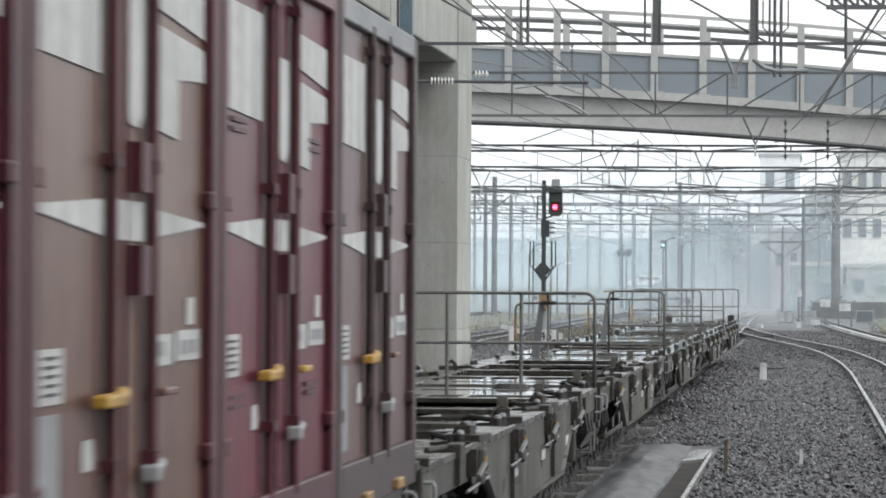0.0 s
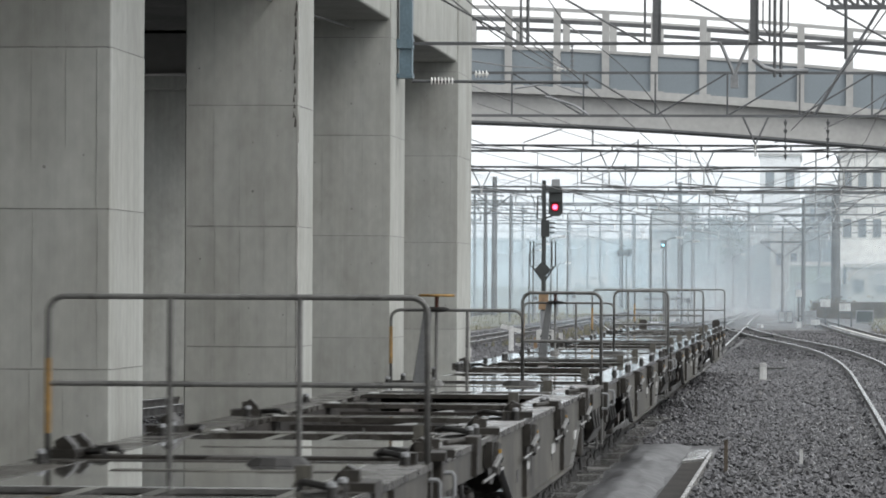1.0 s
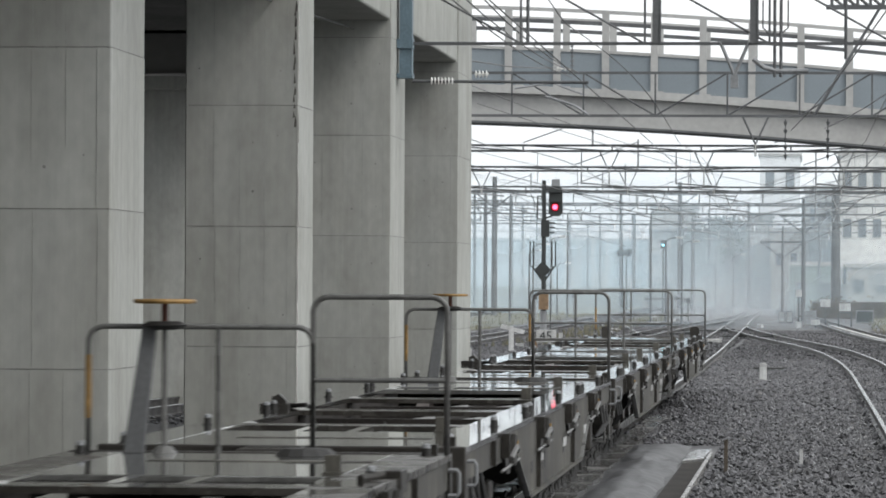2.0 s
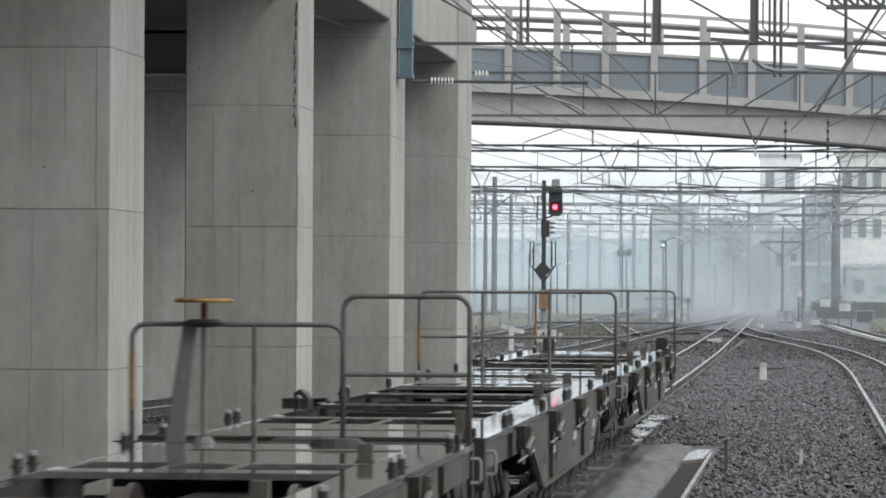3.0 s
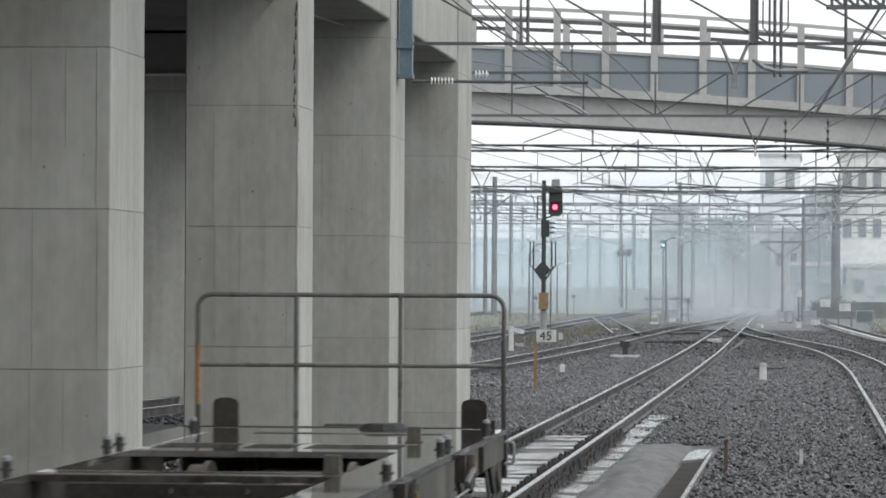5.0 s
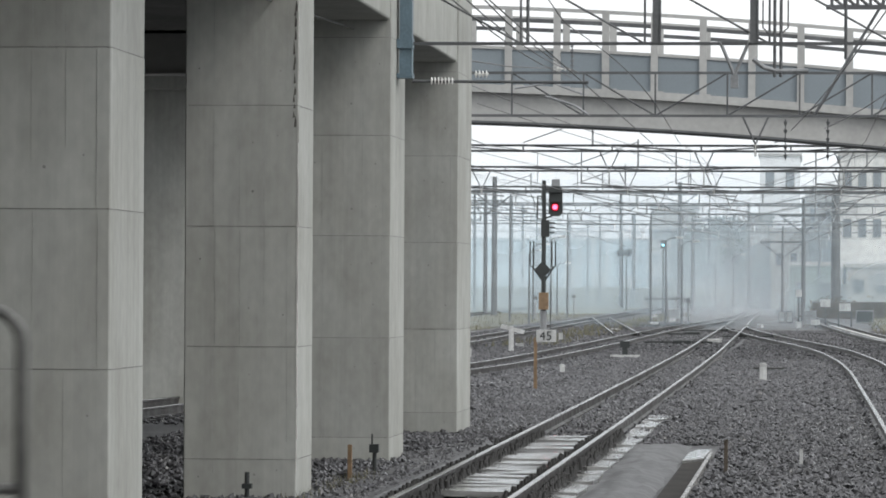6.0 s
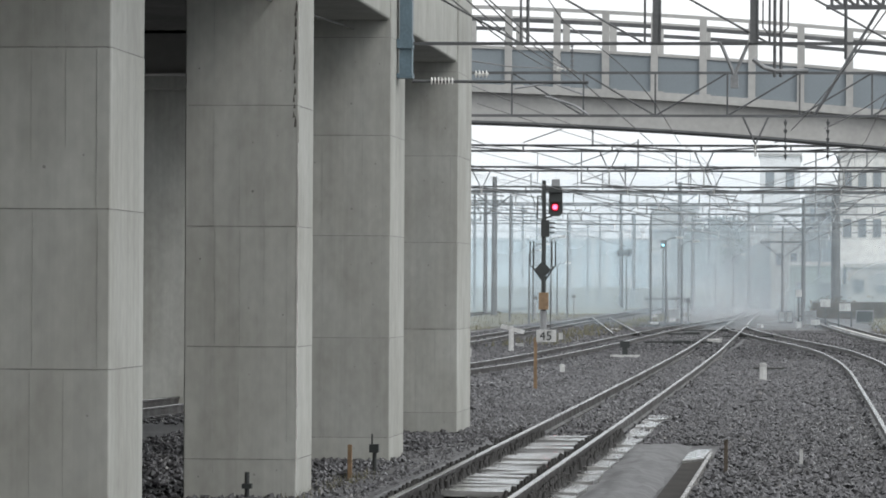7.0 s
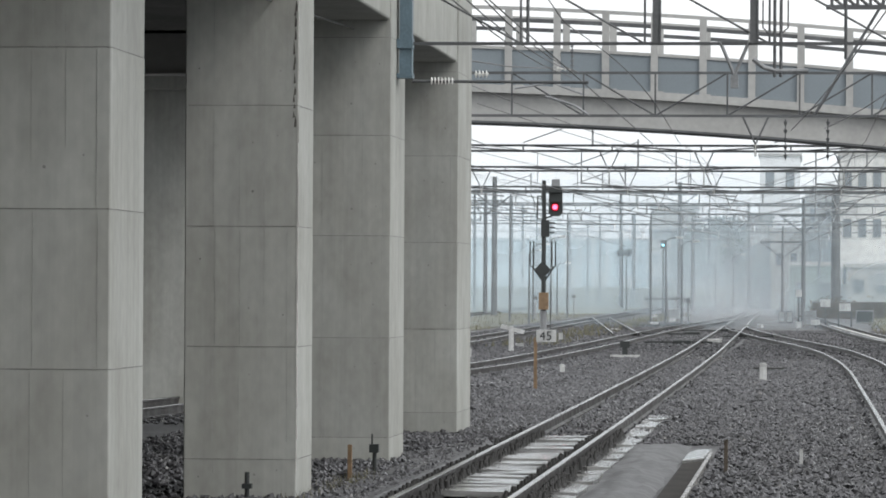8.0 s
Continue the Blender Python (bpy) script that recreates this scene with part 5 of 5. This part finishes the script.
        part("cross_beam", Shape().box(-0.86, 0.86, y - 0.9, y - 0.78, 0.70, 0.88), FLOOR, w)
    if index > 2:
        for y in bounds[1:5]:
            part("wet_patch", Shape().plate([(0.90, y - 0.5), (1.19, y - 0.62), (1.2, y + 0.1), (0.98, y + 0.22), (0.9, y + 0.05)], "z", 0.985, 0.987), DECK, w, "bare wet patch of deck")
    # Gussets are white because their reflection is painted in
    for y in (-4.9, -8.3, -12.1, -15.6):
        part("bay_gusset", Shape().plate([(-0.86, y), (-0.74, y), (-0.80, y + 0.28), (-0.86, y + 0.34)], "z", 0.984, 0.992), WHITE, w, "white corner gusset with its bright reflection put into the paint", bevel=0.004)
    cone = Shape().tube((0, 0, 0.98), (0, 0, 1.035), 0.029, 12, 0.028).tube((0, 0, 0.98), (0, 0, 0.992), 0.042, 12).mesh("locating_cone", CLIP)
    # Tip is paler than the cone: wet shine put into the colour
    tip = Shape().tube((0, 0, 1.035), (0, 0, 1.055), 0.029, 12, 0.026).tube((0, 0, 1.055), (0, 0, 1.064), 0.026, 12, 0.012).mesh("cone_tip", GALV)
    block = Shape().box(-0.045, 0.045, -0.05, 0.05, 0.98, 1.09).box(-0.055, 0.055, -0.08, 0.08, 0.98, 0.995).mesh("stop_block", SILL)
    pad = Shape().box(-0.05, 0.05, -0.07, 0.05, 0.98, 1.09).box(-0.10, 0.14, -0.2, 0.22, 0.98, 1.03).plate([(-0.1, 1.0), (0.03, 1.0), (0.04, 1.08), (-0.02, 1.115), (-0.08, 1.06)], "y", 0.0, 0.2).mesh("container_lock", WAGON)
    arm = Shape().tube((-0.05, -0.2, 1.0), (-0.25, 0.1, 1.02), 0.022, 6).tube((-0.25, 0.1, 1.02), (-0.3, 0.35, 1.0), 0.02, 6).mesh("lock_arm", CLIP)
    bracket = Shape().plate([(-0.42, 0.95), (0.42, 0.95), (0.42, 0.86), (0.30, 0.70), (0.12, 0.64), (-0.2, 0.66), (-0.42, 0.82)], "x", 0.0, 0.02).box(0.0, 0.06, -0.45, -0.38, 0.78, 0.96).tube((0.04, 0.1, 0.70), (0.04, 0.25, 0.92), 0.03, 6).box(0.0, 0.06, 0.3, 0.36, 0.72, 0.90).mesh("corner_bracket", WAGON)
    for i, y in enumerate(bounds):
        inner = 0 < i < 5
        for e in ((-0.24, 0.24) if inner and (i + index) % 2 else (0.3,) if inner else ((-0.42,) if i == 0 else (0.42,))):
            for x in (-1.09, 1.09):
                k = part("locating_cone", cone, CLIP, w, at=pose(x, y + e, 0))
                part("cone_tip", tip, GALV, k, "pale tip with the wet shine put into its colour")
        if inner:
            part("corner_bracket", bracket, WAGON, w, "dark bracket under the container corner", at=pose(1.205, y + rng.uniform(-0.05, 0.05), 0))
            part("corner_bracket", bracket, WAGON, w, at=pose(-1.205, y, 0, 0, 0, 180))
            part("latch_arm", Shape().path([(1.28, y - 0.5, 0.78), (1.31, y - 0.32, 0.86), (1.30, y - 0.12, 0.82)], 0.02, 6), HANDRAIL, w, "grey hooked latch arm")
            part("lock_lever", Shape().box(1.262, 1.28, y + 0.19, y + 0.215, 0.79, 0.885), YELLOW if index > 2 or i > 2 else BRASSY, w, "small yellow lever")
            part("release_rod", Shape().tube((1.24, y - 0.9, 0.70), (1.24, y + 0.9, 0.72), 0.012, 6), HANDRAIL, w)
        if index > 3 or (index == 3 and i > 2) or (i == 3):
            for x in ((-1.1, 1.1) if index > 2 else (-1.1,)):
                lock = part("container_lock", pad, WAGON, w, at=pose(x + rng.uniform(-0.03, 0.02), y + 0.5, 0, 0, 0, rng.uniform(-8, 8) + (180 if x < 0 else 0)))
                part("lock_arm", arm, CLIP, lock)
    for y in (-3.3, -8.1, -17.0):
        part("stop_block", block, SILL, w, "grey upright stop block", at=pose(0.80, y, 0))
        if index < 3:
            continue
        part("edge_fitting", Shape().box(1.0, 1.24, y - 0.5, y - 0.25, 0.984, 1.0).box(1.14, 1.24, y - 0.55, y - 0.2, 0.90, 1.03).tube((1.05, y - 0.9, 1.0), (1.2, y - 0.3, 1.01), 0.025, 6), WAGON, w, "dark fitting on the deck edge", bevel=0.008)
    part("hatch", Shape().tube((0.35, -0.85, 0.985), (0.35, -0.85, 1.03), 0.2, 12, 0.15), CLIP, w, "dark round hatch cover")
    for y in (-6.2, -9.6, -12.9):
        part("number_bar", Shape().box(1.202, 1.212, y + 0.5, y + 0.95, 0.58, 0.66), WHITE, w, "faded white marking bar")
    # hand loop, step and dark bogie guard at the end
    for y, g in ((y1 - 0.12, -1), (y0 + 0.12, 1)):
        part("hand_loop", Shape().path([(1.21, y, 0.89), (1.265, y, 0.89), (1.28, y, 0.87), (1.28, y, 0.75), (1.265, y, 0.73), (1.21, y, 0.73)], 0.013, 8), GALV, w, "pale bent hand loop")
        part("end_cheek", Shape().plate([(y, 0.95), (y + 1.0 * g, 0.95), (y + 0.8 * g, 0.7), (y + 0.3 * g, 0.52), (y, 0.55)], "x", 1.13, 1.19), WAGON, w, "dark end cheek plate")
        part("end_post", Shape().box(1.06, 1.14, y - 0.05, y + 0.05, 0.98, 1.05), WAGON, w)
        for k in range(3):
            part("cable_drop", Shape().path([(1.18, y + (0.5 + 0.5 * k) * g, 0.78), (1.22, y + (0.55 + 0.5 * k) * g, 0.55), (1.15, y + (0.75 + 0.5 * k) * g, 0.42)], 0.016, 6), RUBBER, w, "dark hanging brake hose")
    part("brake_tank", Shape().tube((0.75, -9, 0.5), (0.75, -10.6, 0.5), 0.2, 16), WAGON, w)
    part("brake_pipe", Shape().path([(1.1, -4.9, 0.68), (1.1, -14.9, 0.68)], 0.025, 8), WAGON, w)
    for y, sgn in ((y1, 1), (y0, -1)):
        part("end_beam", Shape().box(-1.22, 1.22, y - 0.06, y + 0.06, 0.62, 0.99), WAGON, w, "dark end beam", bevel=0.01)
        part("coupler", Shape().box(-0.13, 0.13, min(y, y + 0.42 * sgn), max(y, y + 0.42 * sgn), 0.72, 0.98).box(-0.2, 0.2, min(y + 0.25 * sgn, y + 0.42 * sgn), max(y + 0.25 * sgn, y + 0.42 * sgn), 0.7, 1.0), WAGON, w, bevel=0.03)
        part("step", Shape().path([(1.15, y, 0.66), (1.15, y, 0.3), (0.85, y, 0.3), (0.85, y, 0.66)], 0.02, 6), HANDRAIL, w, "corner step iron")
        part("air_hose", Shape().path([(0.5, y, 0.75), (0.5, y + 0.2 * sgn, 0.5), (0.45, y + 0.35 * sgn, 0.45)], 0.03, 8), RUBBER, w)
    if index == 0:
        for x in (-0.87, 0.985):
            part("tail_disc", Shape().plate([(x - 0.095, 0.99), (x + 0.095, 0.99), (x + 0.095, 1.16), (x + 0.08, 1.19), (x + 0.04, 1.205), (x - 0.04, 1.205), (x - 0.08, 1.19), (x - 0.095, 1.16)], "y", -0.62, -0.57), WAGON, w, "dark rounded tail marker plate")
    if rail:
        handrail(w, rail == "low")
    wheels = bogie(w, -3.2) + bogie(w, -17.2)
    return w, wheels


def container(paint, label):
    """A twelve-foot container; local origin at the centre of its base, its long side along y."""
    c = thing("container", label, "container", "containers on the train")
    L, W, H = 3.65, 2.58, 2.43
    dark = POSTGREY if paint is DULL else POSTPAINT
    part("body", Shape().box(-W / 2 + 0.04, W / 2 - 0.04, -L / 2 + 0.04, L / 2 - 0.04, 0.05, H - 0.03), paint, c, bevel=0.01)
    for x in (-1, 1):
        for y in (-1, 1):
            part("corner_post", Shape().box(x * W / 2 - 0.07 - 0.07 * x, x * W / 2 + 0.07 - 0.07 * x, y * L / 2 - 0.08 - 0.08 * y, y * L / 2 + 0.08 - 0.08 * y, -0.11, H), dark, c, "dark painted corner post", bevel=0.012)
        part("roof_rail", Shape().box(x * W / 2 - 0.04 - 0.04 * x, x * W / 2 + 0.04 - 0.04 * x, -L / 2 + 0.16, L / 2 - 0.16, H - 0.12, H), GALV if paint is DULL else paint, c, bevel=0.01)
        part("floor_rail", Shape().box(x * W / 2 - 0.04 - 0.04 * x, x * W / 2 + 0.04 - 0.04 * x, -L / 2 + 0.16, L / 2 - 0.16, -0.11, 0.14), dark, c, bevel=0.01)
    f = W / 2 - 0.04
    for a, b in ((-0.53, -0.34), (0.26, 0.43)):
        part("bar_strip", Shape().box(f, f + 0.0025, a, b, 0.15, H - 0.13), RUSTBAND if paint is not MAROON else dark, c, "rust-stained strip behind the lock bar")
    for y in (-0.42, 0.36):
        part("lock_bar", Shape().tube((f + 0.03, y, 0.1), (f + 0.03, y, H - 0.08), 0.021, 10), dark, c, "dark upright lock bar")
        for z in (0.4, 1.40, 2.2):
            part("bar_bracket", Shape().box(f, f + 0.055, y - 0.045, y + 0.045, z, z + 0.045), dark, c)
    part("door_handle", Shape().box(f + 0.03, f + 0.085, -0.78, -0.44, 0.62, 0.665).tube((f + 0.05, -0.44, 0.64), (f + 0.05, -0.34, 0.66), 0.03, 8), YELLOW, c, "yellow door handle", bevel=0.01)
    part("door_handle", Shape().box(f + 0.03, f + 0.07, 0.42, 0.66, 0.63, 0.66), YELLOW if paint is MAROON else FADED, c, bevel=0.008)
    part("door_seam", Shape().box(f, f + 0.012, -0.03, 0.0, 0.14, H - 0.12), dark, c)
    for z in (0.98, 1.33):
        part("catch", Shape().box(f, f + 0.05, 0.04, 0.22, z, z + 0.17), dark, c, "dark door catch")
    a = L / 2 - 0.20

    def mark(name, outline, mat=WHITE, lab=""):
        part(name, Shape().plate(outline, "x", f + 0.003, f + 0.009), mat, c, lab)

    mark("band", [(-a, 1.255), (-0.47, 1.295), (-0.47, 1.175), (-a, 1.24)], lab="white tapering band")
    mark("band", [(-0.37, 1.30), (0.31, 1.30), (0.31, 1.165), (-0.37, 1.165)])
    mark("band", [(0.41, 1.285), (a, 1.25), (a, 1.235), (0.41, 1.175)])
    mark("emblem", [(-a, 1.72), (-0.52, 1.70), (-0.52, 2.15), (-a, 2.15)], lab="large worn white emblem shape")
    mark("emblem", [(-0.02, 1.62), (0.05, 1.56), (0.2, 1.55), (0.3, 1.6), (0.3, 2.0), (-0.02, 2.0)])
    mark("emblem", [(0.42, 1.57), (1.05, 1.54), (1.05, 1.76), (a, 1.78), (a, 1.90), (0.42, 1.94)])
    mark("emblem", [(0.42, 2.0), (a, 1.94), (a, 2.13), (0.42, 2.15)])
    mark("data_plate", [(-a, 0.65), (-1.13, 0.65), (-1.13, 0.82), (-a, 0.82)], lab="white data plate with unreadable lines")
    for k in range(5):
        part("plate_line", Shape().box(f + 0.009, f + 0.012, -a + 0.18, -1.22, 0.675 + k * 0.028, 0.686 + k * 0.028), SIGNAL, c)
    mark("data_plate", [(-a, 0.2), (-1.18, 0.2), (-1.18, 0.62), (-a, 0.62)], paint if paint is MAROON else GALV)
    mark("data_plate", [(0.55, 0.73), (0.95, 0.73), (0.95, 0.84), (0.55, 0.84)])
    mark("data_plate", [(1.02, 0.74), (1.55, 0.74), (1.55, 0.85), (1.02, 0.85)])
    for u, v in ((1.1, 1.3), (1.36, 1.47), (0.62, 0.75)):
        part("plate_line", Shape().box(f + 0.009, f + 0.012, u, v, 0.765, 0.815), GALV, c)
    mark("data_plate", [(1.26, 0.87), (1.42, 0.87), (1.42, 0.97), (1.26, 0.97)])
    mark("data_plate", [(-0.78, 0.42), (-0.62, 0.42), (-0.62, 0.52), (-0.78, 0.52)])
    mark("data_plate", [(0.5, 0.38), (0.6, 0.38), (0.6, 0.54), (0.5, 0.54)])
    for y, z in ((-1.2, 1.66), (1.2, 1.66), (-1.2, 0.55), (1.1, 0.55)):
        if paint is MAROON:
            for d in (-0.03, 0.01):
                part("vent", Shape().box(f, f + 0.015, y - 0.2, y + 0.2, z + d, z + d + 0.018), dark, c, "dark slotted vent")
    part("padlock", Shape().box(f + 0.02, f + 0.08, 0.2, 0.28, 0.34, 0.40).tube((f + 0.05, 0.3, 0.37), (f + 0.05, 0.42, 0.40), 0.025, 8), GALV, c, "bright metal lock", bevel=0.015)
    for y in (-a - 0.04, a + 0.04):
        for z in (0.35, 1.3):
            part("hinge", Shape().box(f, f + 0.045, y - 0.05, y + 0.05, z, z + 0.07), dark, c, "dark door hinge", bevel=0.01)
    for y in (-0.72, 0.78):
        part("foot_clamp", Shape().box(f - 0.02, f + 0.07, y - 0.15, y + 0.15, -0.09, -0.03), BRASSY, c, "rusty yellow clamp at the floor edge", bevel=0.01)
    for ch in c.children:
        ch.data.transform(Matrix.Diagonal((1, 1, 0.937, 1)))
    return c


MOVERS = []
SPINNING = []


def train():
    rails = ["high", "high", "low", "low", "high", "", ""]
    slack = (0.2, 0.26, 0.1, -0.1, 0.05, 0.0, 0.0)
    for i, r in enumerate(rails):
        w, wheels = wagon(i, r)
        MOVERS.append((w, -LENGTH * i + slack[i], 0.0))
        SPINNING.extend(wheels)
    paints = [(MAROON, "maroon steel freight container with white emblem"), (FADED, "faded brown freight container with white emblem"), (DULL, "dull mauve freight container with white emblem")]
    first = {}
    order = [2, 0, 1, 0, 1, 1, 0, 2, 0, 1]
    for j, k in enumerate(order):
        if k in first:
            c = copy_thing(first[k], pose(0, 0, 0))
        else:
            c = first[k] = container(*paints[k])
        y = -LENGTH * (5 + j // 5) - 1.5 - 1.83 - 3.72 * (j % 5)
        MOVERS.append((c, y, 1.094))


# ---- the place ----
ground()
tracks()
crossing_boards()
mortar_mound()
viaduct()
shade_blocks_behind()
overbridge()
gantries()
wires()
masts()
yard_clutter()
main_signal()
speed_sign()
lineside()
yard_bits()
weeds()
distance()
VAN = van()
train()
stones()


def motions():
    start, speed = 125.8, 18.908
    for ob, y, z in MOVERS:
        walk(ob, [(t, pose(TRACK_X + (0.08 if z else 0.0), start + y - speed * t, z)) for t in (0.0, 2.0, 4.0, 6.0, 8.0)])
    turn = math.degrees(speed / 0.43)
    rows = [k / 30 for k in range(241)]
    for ws, y in SPINNING:
        walk(ws, [(t, pose(0, y, 0.43, turn * t, 0, 0)) for t in rows])
    walk(VAN, [(t, pose(-20 - 6.6 * t, 495, 1.9)) for t in (0.0, 2.0, 4.0, 6.0, 8.0)])


motions()
